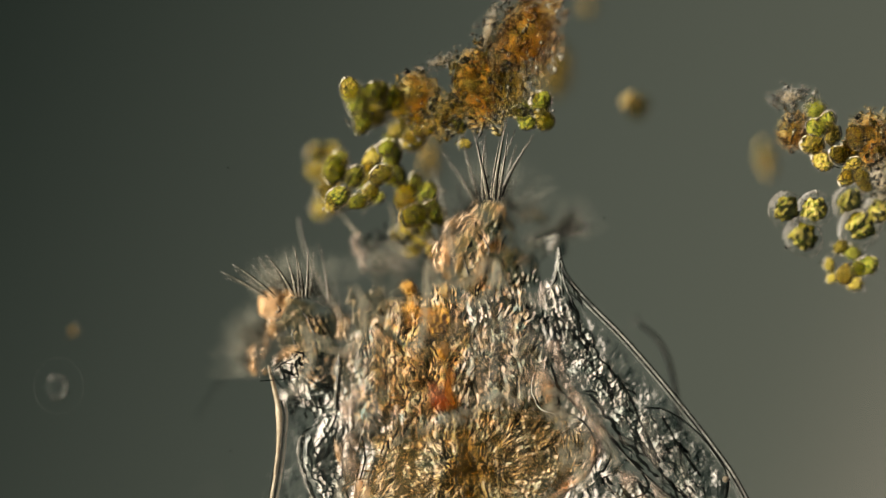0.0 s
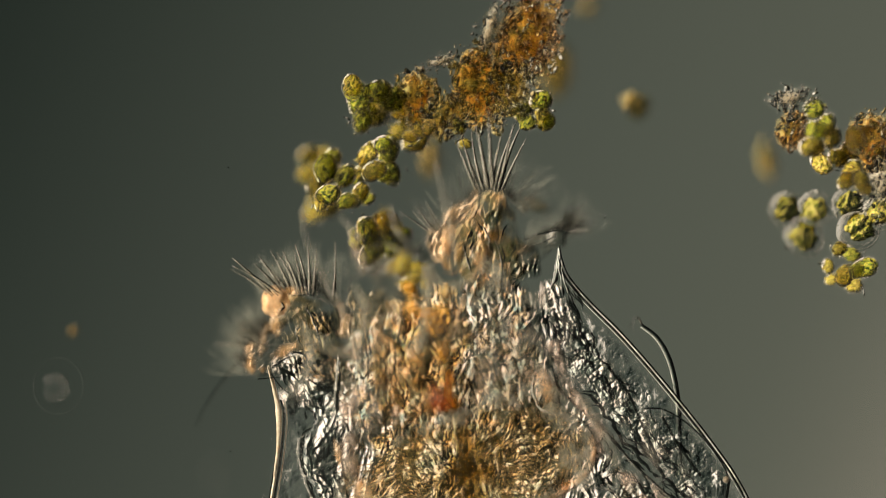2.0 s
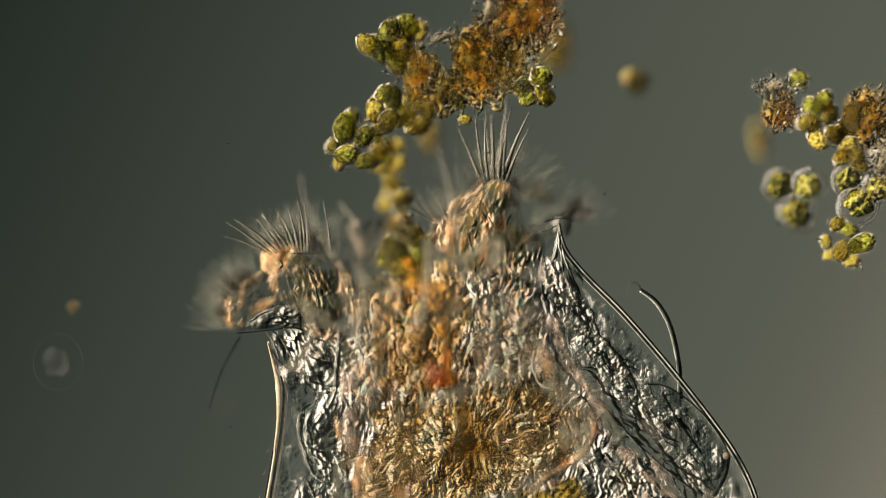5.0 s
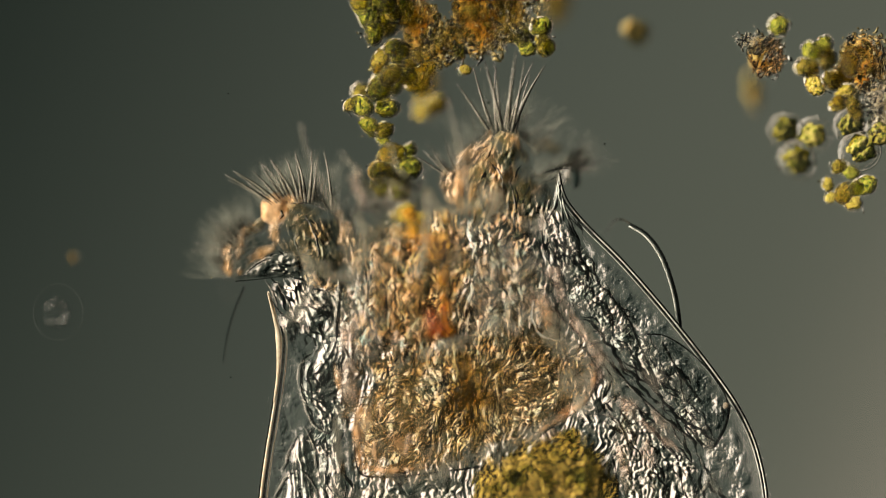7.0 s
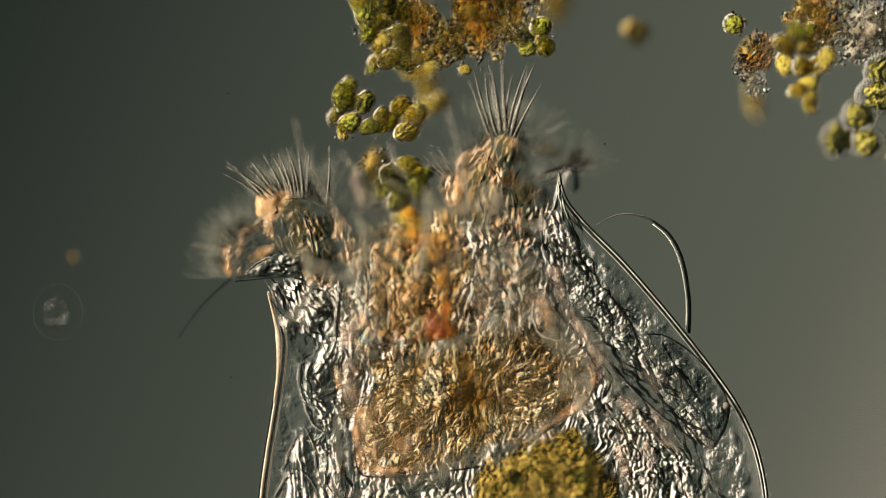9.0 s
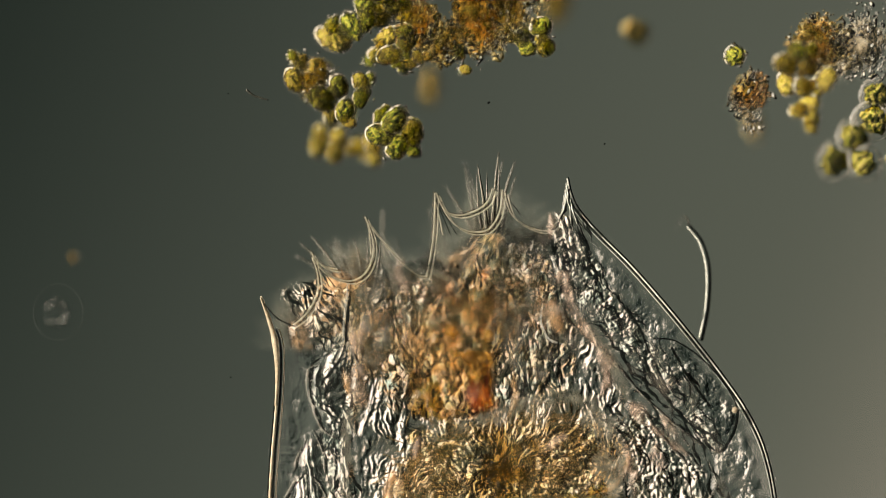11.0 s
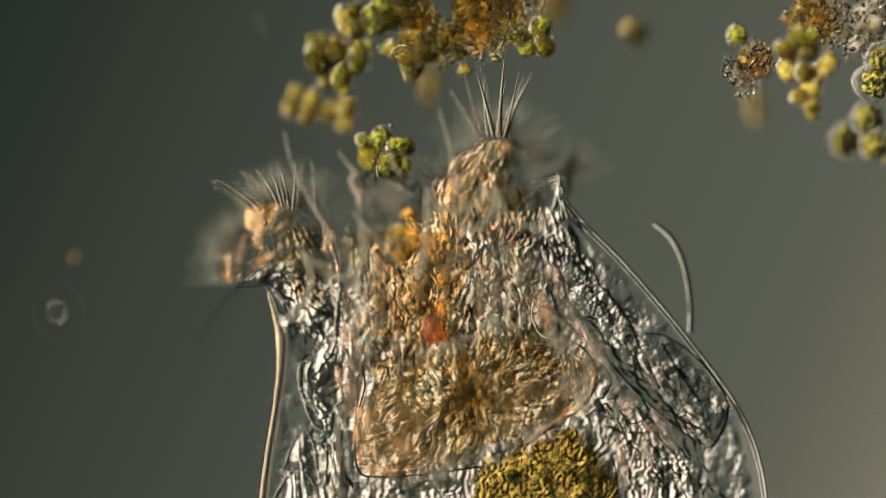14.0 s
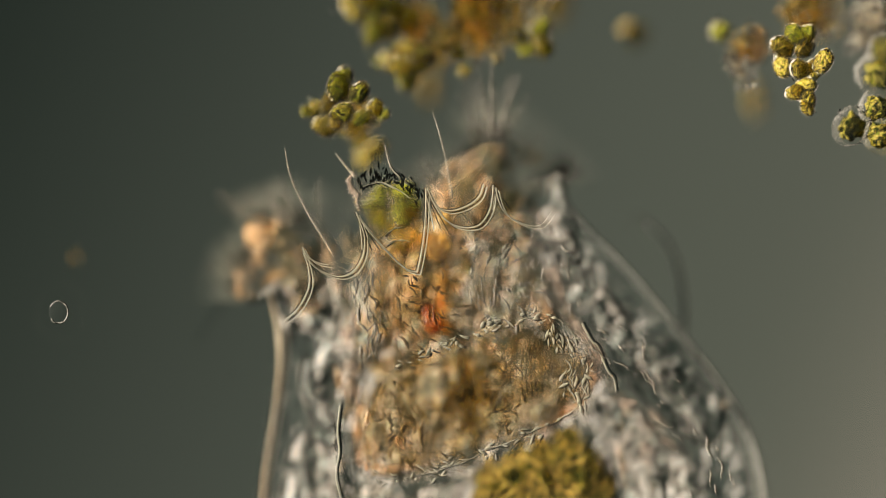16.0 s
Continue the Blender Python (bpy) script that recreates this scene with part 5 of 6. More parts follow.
def cluster(n, r, size, seed, flat=0.5, stretch=1.0):
    rnd, out = random.Random(seed), []
    while len(out) < n:
        a, q = rnd.uniform(0, 6.28), r * math.sqrt(rnd.random())
        p = (q * math.cos(a) * stretch, q * math.sin(a), rnd.uniform(-r, r) * flat)
        if all((p[0] - o[0]) ** 2 + (p[1] - o[1]) ** 2 + (p[2] - o[2]) ** 2 > (size * 1.2) ** 2 for o in out) or rnd.random() < 0.02:
            s = size * rnd.uniform(0.8, 1.15)
            out.append((*p, s * 1.25, s * 0.9, rnd.uniform(0, 180)))
    return out


SKINS = {RUST: CLOT, OLIVE: SLUDGE, GRIT: SAND, HONEY: AMBERCLOT, MOSS: SLUDGE}


def flake(name, label, radii, mat, grain_mat, count, grain, seed, turn=0, halo=0):
    """A clot of detritus: a lumpy core beset with fine grains."""
    count, grain = int(count * 1.3), grain * 0.34
    top, rnd = thing(name, label, "detritus"), random.Random(seed)
    ca, sa = math.cos(radians(turn)), math.sin(radians(turn))
    for k, (size, low) in enumerate(((1.0, -0.085), (0.8, -0.05))):
        ring = []
        for q in range(18):
            a, r = q * math.pi / 9, size * (1 + (0.1 if mat in (HONEY, MOSS) else 0.4) * noise.noise(Vector((math.cos(q * math.pi / 9) * 1.6, math.sin(q * math.pi / 9) * 1.6, seed * 3.1 + k * 5))))
            x, y = radii[0] * math.cos(a) * r, radii[1] * math.sin(a) * r
            ring.append((784 + x * ca + y * sa, 441 - x * sa + y * ca))
        relief("core", ring, SKINS[mat], top, low, 0.02, 30, lambda X, Y: grains(11, 4, seed * 5 + k)(X, Y) + grains(5, 1.4, seed * 5 + k + 2)(X, Y) + 9 * perlin(X / 26, Y / 26, seed), 1.8, fade=10)
    verts, faces, grit, gritty = [], [], [], []
    ico = bmesh.new()
    bmesh.ops.create_icosphere(ico, subdivisions=1, radius=1)
    ico.verts.index_update()
    shape, tris = [v.co.copy() for v in ico.verts], [[v.index for v in f.verts] for f in ico.faces]
    ico.free()
    rot = Matrix.Rotation(radians(turn), 3, "Z")
    for i in range(count):
        d = Vector((rnd.gauss(0, 1), rnd.gauss(0, 1), rnd.gauss(0, 1))).normalized()
        k = rnd.uniform(0.85, 1.12 + halo)
        n = 1 + noise.noise(d * 60 / 34 + Vector((seed * 7.3, 1.7, 0))) * 0.45
        p = rot @ Vector((d.x * radii[0], d.y * radii[1], d.z * radii[2])) * k * n / 1000
        g = grain * (0.7 if grain_mat == GRIT else 1) * rnd.choice((0.5, 0.7, 0.9, 1.2, 1.8, 2.4)) / 1000
        p.z *= 1.8
        e = Matrix.Rotation(rnd.uniform(0, 6), 3, "Z") @ Matrix.Diagonal((rnd.uniform(0.7, 2.4), rnd.uniform(0.5, 1.2), 1)) @ Matrix.Rotation(rnd.uniform(0, 6), 3, "Z")
        pale = noise.noise(p * 28 + Vector((seed, 2, 0))) > 0.12
        v, f = (grit, gritty) if pale else (verts, faces)
        base = len(v)
        v += [tuple(p + (e @ s) * g * rnd.uniform(0.85, 1.18)) for s in shape]
        f += [[base + j for j in t] for t in tris]
    if verts:
        tagged(mesh_object("grain_crust", verts, faces, grain_mat, top, ""), kind="stuff")
    if grit:
        tagged(mesh_object("grit_crust", grit, gritty, GRIT, top, "grey gritty grains"), kind="stuff")
    return top


def placed(ob, px, py, z=0.0):
    ob.location = W(px, py, z)
    return ob


# the clot above the crown
placed(flake("detritus_clot", "rust-brown granular clot of detritus drifting in water", (58, 74, 40), RUST, RUST, 800, 5, 1, -25), 936, -66, -0.05)
placed(flake("detritus_clot", "soft olive-brown out-of-focus clot", (34, 56, 26), HONEY, HONEY, 0, 6, 2, 0), 990, -12, -0.26)
placed(flake("detritus_clot", "rust-brown granular clot beside grey grit", (50, 76, 34), RUST, OLIVE, 650, 5, 3, 8), 852, 26, -0.005)
placed(flake("detritus_clot", "olive and grey gritty grains clinging together", (38, 48, 26), OLIVE, OLIVE, 420, 6, 4, -30, 0.3), 905, 30, -0.01)
placed(flake("grit_heap", "loose grey gritty grains", (16, 50, 12), GRIT, GRIT, 120, 6, 5, -20, 0.7), 868, -78, 0.0)
placed(flake("grit_heap", "loose strand of pale grey grains", (34, 10, 9), GRIT, GRIT, 70, 5, 6, 20, 0.9), 782, -22, 0.0)
placed(flake("detritus_clot", "rusty clot among the algae", (38, 46, 26), RUST, OLIVE, 300, 5, 7, 0), 742, 42, -0.02)
placed(flake("detritus_clot", "olive-brown clot of detritus and cells", (42, 34, 26), OLIVE, OLIVE, 300, 6, 8, 20), 790, 78, -0.02)
placed(flake("detritus_clot", "blurred brown clot below the algae", (20, 38, 16), HONEY, HONEY, 0, 5, 9, 0), 765, 150, -0.26)
placed(colony("algal_colony", "dark green paired cells at the edge of the clot", [(-16, 4, 0, 22, 18, 40), (14, -14, 4, 22, 18, 20), (18, 16, 0, 24, 17, 100), (-8, 24, -8, 18, 14, 10)], 31, 0.15), 944, 62, 0.0)
placed(colony("algal_colony", "small olive cells at the clot's lower edge", cluster(5, 32, 12, 33, 0.3, 1.6), 33, 0.6), 776, 112, 0.0)
# single floating bodies
placed(flake("floating_clot", "blurred amber clot floating alone", (30, 30, 20), HONEY, HONEY, 0, 5, 10), 1130, 54, -0.13)
placed(flake("floating_clot", "blurred brown speck floating alone", (18, 18, 14), HONEY, HONEY, 0, 4, 11), 1050, -124, -0.28)
placed(flake("floating_clot", "small reddish-brown speck floating alone", (10, 12, 9), HONEY, RUST, 10, 3, 12), 127, 457, -0.12)

bubble = thing("vesicle", "clear round vesicle with a thin bright rim", "vesicle")
o = blob("skin", (784, 441, 0), (18, 21, 18), GLASS, bubble, 0.02, 60, 0, "", 4)
o.location = (0, 0, 0)
verts, faces = tube_data([Vector((0.0165 * math.cos(a / 20 * math.pi), 0.0195 * math.sin(a / 20 * math.pi), 0.004)) for a in range(-16, 18)], [0.0014] * 34, 6)
mesh_object("rim", verts, faces, GRIT, bubble)
# added ring that imitates the vesicle's out-of-focus halo
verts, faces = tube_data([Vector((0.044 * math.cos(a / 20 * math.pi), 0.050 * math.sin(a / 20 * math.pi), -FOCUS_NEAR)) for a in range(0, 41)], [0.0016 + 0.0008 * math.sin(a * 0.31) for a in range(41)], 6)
mesh_object("blur_halo", verts, faces, GLASS, bubble, "faint ring added as the vesicle's out-of-focus halo")
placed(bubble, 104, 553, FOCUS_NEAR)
for px, py, size in ((404, 166, 1.6), (408, 668, 1.6), (1070, 255, 2), (865, 182, 3)):
    speck = placed(blob("debris_speck", (784, 441, 0), (size, size * 0.7, size), DARK, None, 0.3, 30, 20, "", 2), px, py, 0.0)
    tagged(speck, "tiny dark speck drifting in the water", "debris", "specks")
thread = strand("debris_thread", [(430, 105), (446, 116), (470, 123)], 2.2, 1.2, BRISTLE, None, 0.0, home=(446, 116))
tagged(thread, "short dark thread drifting in the water", "debris")

# drifting colonies: name, cells, rows of time, x, y, z, turn
drift = []


def drifting(ob, rows):
    drift.append((ob, rows))


drifting(colony("algal_colony", "bright-rimmed olive algal cells in a pair", [(-22, -4, 6, 34, 24, 100), (10, -18, 0, 28, 20, 30), (14, 16, -6, 30, 24, 60), (-14, 34, 0, 24, 18, 80), (34, -6, -20, 30, 24, 10)], 41, 0.45),
         [(0, 655, 50, 0, 0), (1.5, 658, 56, 0, 5), (2.5, 658, 30, 0, 0), (3.0, 662, 5, 0, -15), (3.5, 680, -16, 0, -30), (4.2, 700, -30, 0, -45), (6.3, 676, 24, 0, -10), (8.5, 672, 18, 0, 0), (9.2, 668, 22, 0, 5), (11.3, 668, 0, 0, 10), (13.2, 690, -10, 0, 0), (14.5, 700, 20, 0, 20), (16, 680, 25, 0, 10)])
drifting(colony("algal_colony", "olive-yellow algal cells pressed together", [(-20, -14, 4, 26, 18, 60), (14, -22, 0, 26, 19, 80), (-6, 14, 8, 25, 18, 30), (22, 16, -4, 25, 18, 110), (-26, 20, -12, 20, 15, 0)], 42, 0.55),
         [(0, 680, 164, 0, 0), (1.5, 668, 159, 0, 8), (2.5, 675, 150, 0, 0), (3.0, 676, 125, 0, -10), (3.5, 682, 108, 0, -20), (4.2, 686, 104, 0, -25), (6.3, 692, 122, 0, -10), (7, 696, 118, 0, -8), (8, 702, 108, 0, -10), (8.5, 696, 92, 0, 0), (9.2, 698, 90, 0, 5), (11.3, 700, 86, 0, 20), (12.5, 702, 80, 0, 20), (13.2, 715, 66, 0, 30), (14.5, 736, 110, 0.01, 60), (16, 722, 112, 0.01, 50)])
drifting(colony("algal_colony", "olive-green four-celled algal colony", [(-22, -28, 0, 30, 22, 95), (14, -18, 6, 24, 18, 60), (-14, 18, 8, 26, 19, 20), (20, 26, 0, 22, 15, 20), (42, 10, -14, 20, 15, 70), (-36, 4, -20, 22, 18, 0)], 43, 0.5),
         [(0, 614, 199, 0, 0), (1.5, 596, 194, 0, 5), (2.5, 600, 200, 0, 0), (3.0, 606, 175, 0, -5), (3.5, 620, 154, 0, -10), (4.2, 622, 155, 0, -12), (6.3, 656, 194, 0, 50), (7, 664, 190, 0, 55), (8, 644, 204, 0, 45), (8.5, 630, 204, 0, 0), (9.2, 634, 196, 0, -5), (11.3, 602, 172, 0, -60), (12.5, 597, 156, 0, -65), (13.2, 580, 110, 0, -60), (14.0, 600, 112, -0.03, -50), (14.6, 612, 122, -0.03, -40), (16, 622, 182, 0.14, 0)])
drifting(colony("algal_colony", "golden cells at the rim of the algal mass", [(-14, -22, 0, 24, 18, 30), (16, -6, 0, 24, 17, 70), (-4, 24, 4, 25, 18, 10), (-32, 6, -6, 20, 16, 60)], 44, 0.75),
         [(0, 736, 96, -0.06, 0), (4.2, 742, 104, -0.06, 0), (6.3, 745, 120, -0.05, 0), (8, 738, 150, -0.02, 0), (8.5, 722, 205, 0, 0), (9.2, 724, 210, 0, 0), (10.2, 630, 175, 0, 40), (11.3, 534, 132, -0.02, 80), (12.5, 530, 112, -0.02, 80), (13.2, 548, 62, -0.02, 70), (14, 590, 100, -0.07, 60), (14.6, 600, 95, -0.04, 60), (16, 590, 205, 0.08, 30)])
drifting(colony("algal_colony", "two olive oval cells, one pale-edged", [(-12, 8, -6, 36, 24, 150), (22, -16, 6, 30, 20, 120)], 45, 0.5),
         [(0, 430, -330, 0, 0), (4.2, 470, -280, 0, 0), (6.3, 560, -120, 0, 0), (9.2, 620, -60, 0, 0), (11.3, 600, 66, 0, 0), (12.5, 604, 48, 0, 0), (13.2, 610, 16, 0, 10), (14.5, 640, 48, 0, 30), (16, 640, 6, 0, 30)])
drifting(colony("algal_colony", "row of yellow-green cells out of focus", [(-62, 4, 0, 22, 17, 90), (-58, -22, 0, 18, 15, 90), (-30, 10, 0, 22, 17, 90), (-26, -18, 0, 20, 16, 90), (12, -4, 0, 20, 17, 90), (36, -14, 0, 24, 18, 90), (40, 14, 0, 20, 16, 90)], 46, 0.9),
         [(0, 575, 198, -0.16, 80), (1.5, 560, 204, -0.16, 80), (2.5, 562, 205, -0.16, 80), (3.5, 672, 240, -0.12, 85), (4.2, 672, 262, -0.10, 85), (6.3, 740, 160, -0.16, 70), (9.2, 752, 150, -0.16, 70), (10.2, 690, 200, -0.14, 40), (11.3, 616, 268, -0.12, 0), (12.3, 618, 252, -0.12, 0), (12.7, 606, 218, -0.12, 0), (13.2, 576, 182, -0.12, 5), (14.0, 576, 196, -0.12, 10), (14.6, 584, 204, -0.12, 20), (16, 636, 240, -0.06, 60)])
drifting(colony("algal_colony", "green food algae drawn into the mouth", [(-22, -18, 0, 28, 21, 60), (14, -24, 4, 27, 20, 30), (-10, 16, 8, 30, 22, 20), (26, 10, 0, 28, 20, 130), (4, 34, -8, 22, 17, 0)], 47, 0.4),
         [(0, 742, 236, 0, 0), (0.5, 735, 250, 0, 20), (1.0, 725, 258, 0, 40), (1.5, 700, 268, 0, 60), (2.0, 668, 290, -0.03, 90), (2.5, 670, 290, -0.03, 90), (3.0, 692, 255, -0.03, 60), (3.5, 690, 232, -0.03, 60), (4.2, 722, 384, -0.01, 90), (6.3, 700, 304, 0, 40), (7, 697, 304, 0, 45), (8, 702, 312, 0, 60), (8.5, 708, 316, 0, 70), (9.2, 712, 324, 0, 80), (10.2, 705, 260, 0, 110), (11.3, 700, 230, 0, 150), (12.3, 700, 229, 0, 150), (12.5, 690, 219, -0.02, 130), (12.7, 700, 215, -0.03, 110), (12.9, 735, 234, -0.01, 90), (13.1, 710, 211, 0, 60), (13.3, 676, 166, -0.02, 20), (13.5, 676, 172, -0.03, 0), (13.7, 662, 224, -0.02, -20), (13.9, 676, 250, 0.0, -40), (14.2, 690, 325, 0.03, -60), (14.6, 692, 340, 0.03, -70), (16, 700, 366, 0.025, -80)])
drifting(colony("algal_colony", "yellow cells packed in the throat", [(-12, -6, 0, 22, 18, 80), (14, 8, 0, 24, 19, 20), (0, 30, -6, 18, 14, 10)], 48, 0.9),
         [(0, 730, 285, -0.02, 0), (1.5, 712, 290, -0.02, 0), (2.5, 735, 395, -0.02, 0), (4.2, 722, 388, -0.01, 0), (6.3, 728, 385, -0.01, 0), (9.2, 730, 395, -0.01, 10), (10.4, 770, 690, -0.03, 20), (11.5, 768, 700, -0.03, 20), (12.5, 740, 560, -0.03, 10), (13.2, 728, 460, -0.02, 0), (14.2, 720, 420, 0.0, 0), (16, 715, 410, 0.0, 0)])

drifting(flake("food_clot", "soft orange-brown clot of food", (30, 42, 20), HONEY, OLIVE, 60, 5, 61, 10),
         [(0, 742, 236, -0.02, 0), (1.5, 700, 262, -0.02, 10), (2.5, 672, 285, -0.02, 20), (3.5, 690, 240, -0.02, 20), (4.2, 715, 330, -0.02, 20), (6.3, 694, 300, -0.02, 10), (7, 690, 302, -0.02, 10), (8, 680, 306, -0.02, 10), (8.5, 668, 300, -0.02, 5), (9.2, 668, 290, -0.02, 0), (10.2, 640, 200, -0.02, 20), (11.3, 548, 136, -0.02, 40), (12.5, 536, 116, -0.02, 40), (13.2, 556, 72, -0.02, 40), (14.2, 610, 110, -0.02, 40), (16, 640, 210, 0.06, 40)])
drifting(thread, [(0, 360, 760, -0.5, 60), (9.2, 430, 340, -0.3, 20), (11.3, 452, 152, 0.02, 0), (12.5, 446, 112, 0.02, 10), (13.5, 452, 66, -0.1, 30), (16, 470, -60, -0.3, 60)])

# the mass of algae and detritus by the edge of the field
drifting(flake("detritus_clot", "small rust-brown clot with grey grit", (30, 34, 20), RUST, RUST, 240, 5, 51, 10),
         [(0, 1412, 104, 0, 0), (3, 1405, 104, 0, 0), (4.2, 1396, 112, 0, 0), (6.3, 1366, 108, 0, 10), (7, 1360, 104, 0, 10), (8, 1338, 100, 0, 20), (9.2, 1342, 96, 0, 20), (11.3, 1332, 168, 0, 20), (12.5, 1336, 164, 0, 20), (13.2, 1346, 142, 0, 20), (14.2, 1338, 108, 0.03, 20), (14.6, 1336, 106, 0.03, 20), (16, 1334, 82, 0.03, 20)])
drifting(flake("grit_heap", "pale grey gritty grains in a loose heap", (34, 16, 12), GRIT, GRIT, 170, 6, 52, 8, 0.5),
         [(0, 1404, 42, 0, 0), (3, 1400, 44, 0, 0), (4.2, 1388, 50, 0, 0), (6.3, 1352, 84, 0, 20), (7, 1344, 78, 0, 20), (8, 1332, 128, 0, 40), (9.2, 1326, 132, 0, 60), (11.3, 1318, 200, 0, 60), (13.2, 1332, 178, 0, 60), (14.2, 1306, 130, 0.05, 60), (16, 1312, 122, 0.08, 60)])
drifting(colony("algal_colony", "yellow-green cells massed together", cluster(11, 58, 19, 53, 0.35, 1.1), 53, 0.7),
         [(0, 1492, 132, 0.065, 0), (4.2, 1486, 140, 0.065, 0), (6.3, 1482, 134, 0.065, 5), (7, 1480, 132, 0.065, 5), (7.5, 1466, 128, 0.065, 15), (8, 1446, 124, 0.07, 25), (8.5, 1432, 122, 0.09, 30), (9.2, 1430, 112, 0.10, 30), (11.3, 1432, 152, 0.10, 30), (12.5, 1432, 154, 0.10, 30), (13.2, 1436, 140, 0.10, 30), (14.2, 1432, 122, 0.17, 30), (16, 1428, 116, 0.18, 30)])
drifting(colony("algal_colony", "three round algal cells in clear gel sheaths", [(-25, -24, 0, 26, 25, 0), (4, 25, 8, 28, 27, 0), (26, -26, -12, 26, 24, 0)], 54, 0.3, 1.3),
         [(0, 1416, 265, 0.08, 0), (3, 1414, 266, 0.08, 0), (4.2, 1404, 268, 0.08, 0), (6.3, 1402, 262, 0.08, 5), (7, 1408, 260, 0.08, 10), (7.5, 1428, 256, 0.08, 30), (8, 1488, 250, 0.08, 60), (8.5, 1490, 240, 0.08, 70), (9.2, 1504, 236, 0.08, 75), (11.3, 1494, 276, 0.08, 70), (12.5, 1498, 276, 0.08, 70), (13.2, 1496, 262, 0.08, 72), (14.2, 1520, 235, 0.16, 80), (16, 1530, 218, 0.18, 85)])
drifting(colony("algal_colony", "round olive cells in gel sheaths, crowded", [(-4, -26, 0, 29, 27, 0), (6, 22, 6, 29, 27, 0), (44, -6, -8, 27, 25, 0)], 55, 0.6, 1.25),
         [(0, 1516, 252, 0.0, 0), (4.2, 1512, 256, 0.0, 0), (6.3, 1512, 250, 0.0, 0), (7, 1516, 246, 0.0, 0), (8, 1556, 190, 0.0, 20), (9.2, 1556, 150, 0.0, 30), (11.3, 1548, 196, 0.0, 30), (13.2, 1548, 176, 0.0, 30), (14.2, 1556, 122, 0.05, 40), (16, 1562, 112, 0.08, 40)])
drifting(colony("algal_colony", "small bright-rimmed yellow-green cells in a knot", [(-34, -8, 0, 15, 11, 100), (-6, 8, 6, 22, 17, 60), (32, -6, 0, 25, 18, 20), (-28, 16, -6, 13, 10, 30), (12, 26, 0, 18, 14, 0), (-14, -40, 0, 16, 12, 30), (8, -30, -6, 20, 14, 150)], 56, 0.6),
         [(0, 1504, 346, 0, 0), (4.2, 1498, 350, 0, 0), (6.3, 1496, 340, 0, 0), (7, 1500, 334, 0, 0), (7.5, 1516, 318, 0, 0), (8, 1600, 296, 0, 10), (8.5, 1616, 280, 0, 20), (9.2, 1612, 270, 0, 20), (13.2, 1612, 280, 0, 20), (16, 1612, 240, 0, 20)])
drifting(colony("single_cell", "single round green alga with a bright edge", [(0, 0, 0, 18, 17, 0)], 57, 0.0),
         [(0, 1446, 62, -0.03, 0), (4.2, 1432, 60, -0.03, 0), (6.3, 1384, 40, -0.03, 0), (7, 1380, 44, -0.03, 0), (7.5, 1356, 46, -0.02, 0), (8, 1322, 44, 0, 0), (8.5, 1294, 44, 0, 0), (9.2, 1302, 42, 0, 0), (11.3, 1302, 103, 0, 0), (12.5, 1314, 106, 0, 0), (13.2, 1323, 80, 0, 0), (14.0, 1308, 61, 0, 0), (14.6, 1278, 62, 0, 0), (16, 1280, 52, 0, 0)])
drifting(flake("detritus_clot", "large rust-brown clot with golden grains", (52, 48, 30), RUST, OLIVE, 420, 6, 58, 15),
         [(0, 1548, 118, 0, 0), (4.2, 1544, 122, 0, 0), (6.3, 1538, 112, 0, 0), (7, 1534, 110, 0, 0), (7.5, 1508, 90, 0, 10), (8, 1474, 60, 0, 15), (8.5, 1446, 42, 0, 20), (9.2, 1446, 36, 0, 20), (11.3, 1452, 82, 0, 20), (12.5, 1450, 76, 0, 20), (13.2, 1452, 60, 0, 20), (14.2, 1444, 30, 0.02, 20), (16, 1442, 20, 0.02, 20)])
drifting(flake("grit_heap", "grey crystalline grit in a loose mass", (46, 54, 22), GRIT, GRIT, 420, 7, 59, -20, 0.35),
         [(0, 1590, 190, 0, 0), (4.2, 1586, 196, 0, 0), (7, 1582, 176, 0, 0), (8, 1560, 100, 0, 10), (8.5, 1544, 58, 0, 20), (9.2, 1546, 54, 0, 20), (11.3, 1530, 84, 0, 20), (12.5, 1530, 76, 0, 20), (13.2, 1540, 64, 0, 20), (14.2, 1556, 40, 0.02, 20), (16, 1560, 36, 0.02, 20)])
drifting(flake("floating_clot", "blurred olive wisp below the mass", (18, 40, 14), MOSS, MOSS, 0, 5, 60, 10),
         [(0, 1368, 150, -0.24, 0), (4.2, 1362, 156, -0.24, 0), (6.3, 1340, 160, -0.24, 0), (7, 1342, 158, -0.24, 0), (8.5, 1345, 180, -0.24, 0), (9.2, 1345, 175, -0.24, 0), (11.3, 1342, 215, -0.24, 0), (13.2, 1346, 196, -0.24, 0), (16, 1350, 170, -0.24, 0)])

# a long ciliate that swims through
swimmer = thing("ciliate", "blurred slender olive-grey ciliate swimming past", "ciliate")
o = blob("body", (784, 441, 0), (30, 88, 24), PALE, swimmer, 0.08, 60, 0, "grey slender body", 4)
o.location = (0, 0, 0)
o = blob("food_vacuole", (784, 441, 0), (17, 52, 14), SLUDGE_FOOD, swimmer, 0.1, 40, 0, "olive food inside", 3)
o.location = (0.006, -0.03, 0.014)


# ---- everything that moves ----
def glide(ob, home, rows):
    """rows: time, shift right, shift down, deeper (thousandths), turn in degrees clockwise."""
    h = W(home[0], home[1], 0)
    walk(ob, [(t, pose(h.x + dx / 1000, h.y - dy / 1000, -dz / 1000, 0, 0, -turn)) for t, dx, dy, dz, turn in rows])


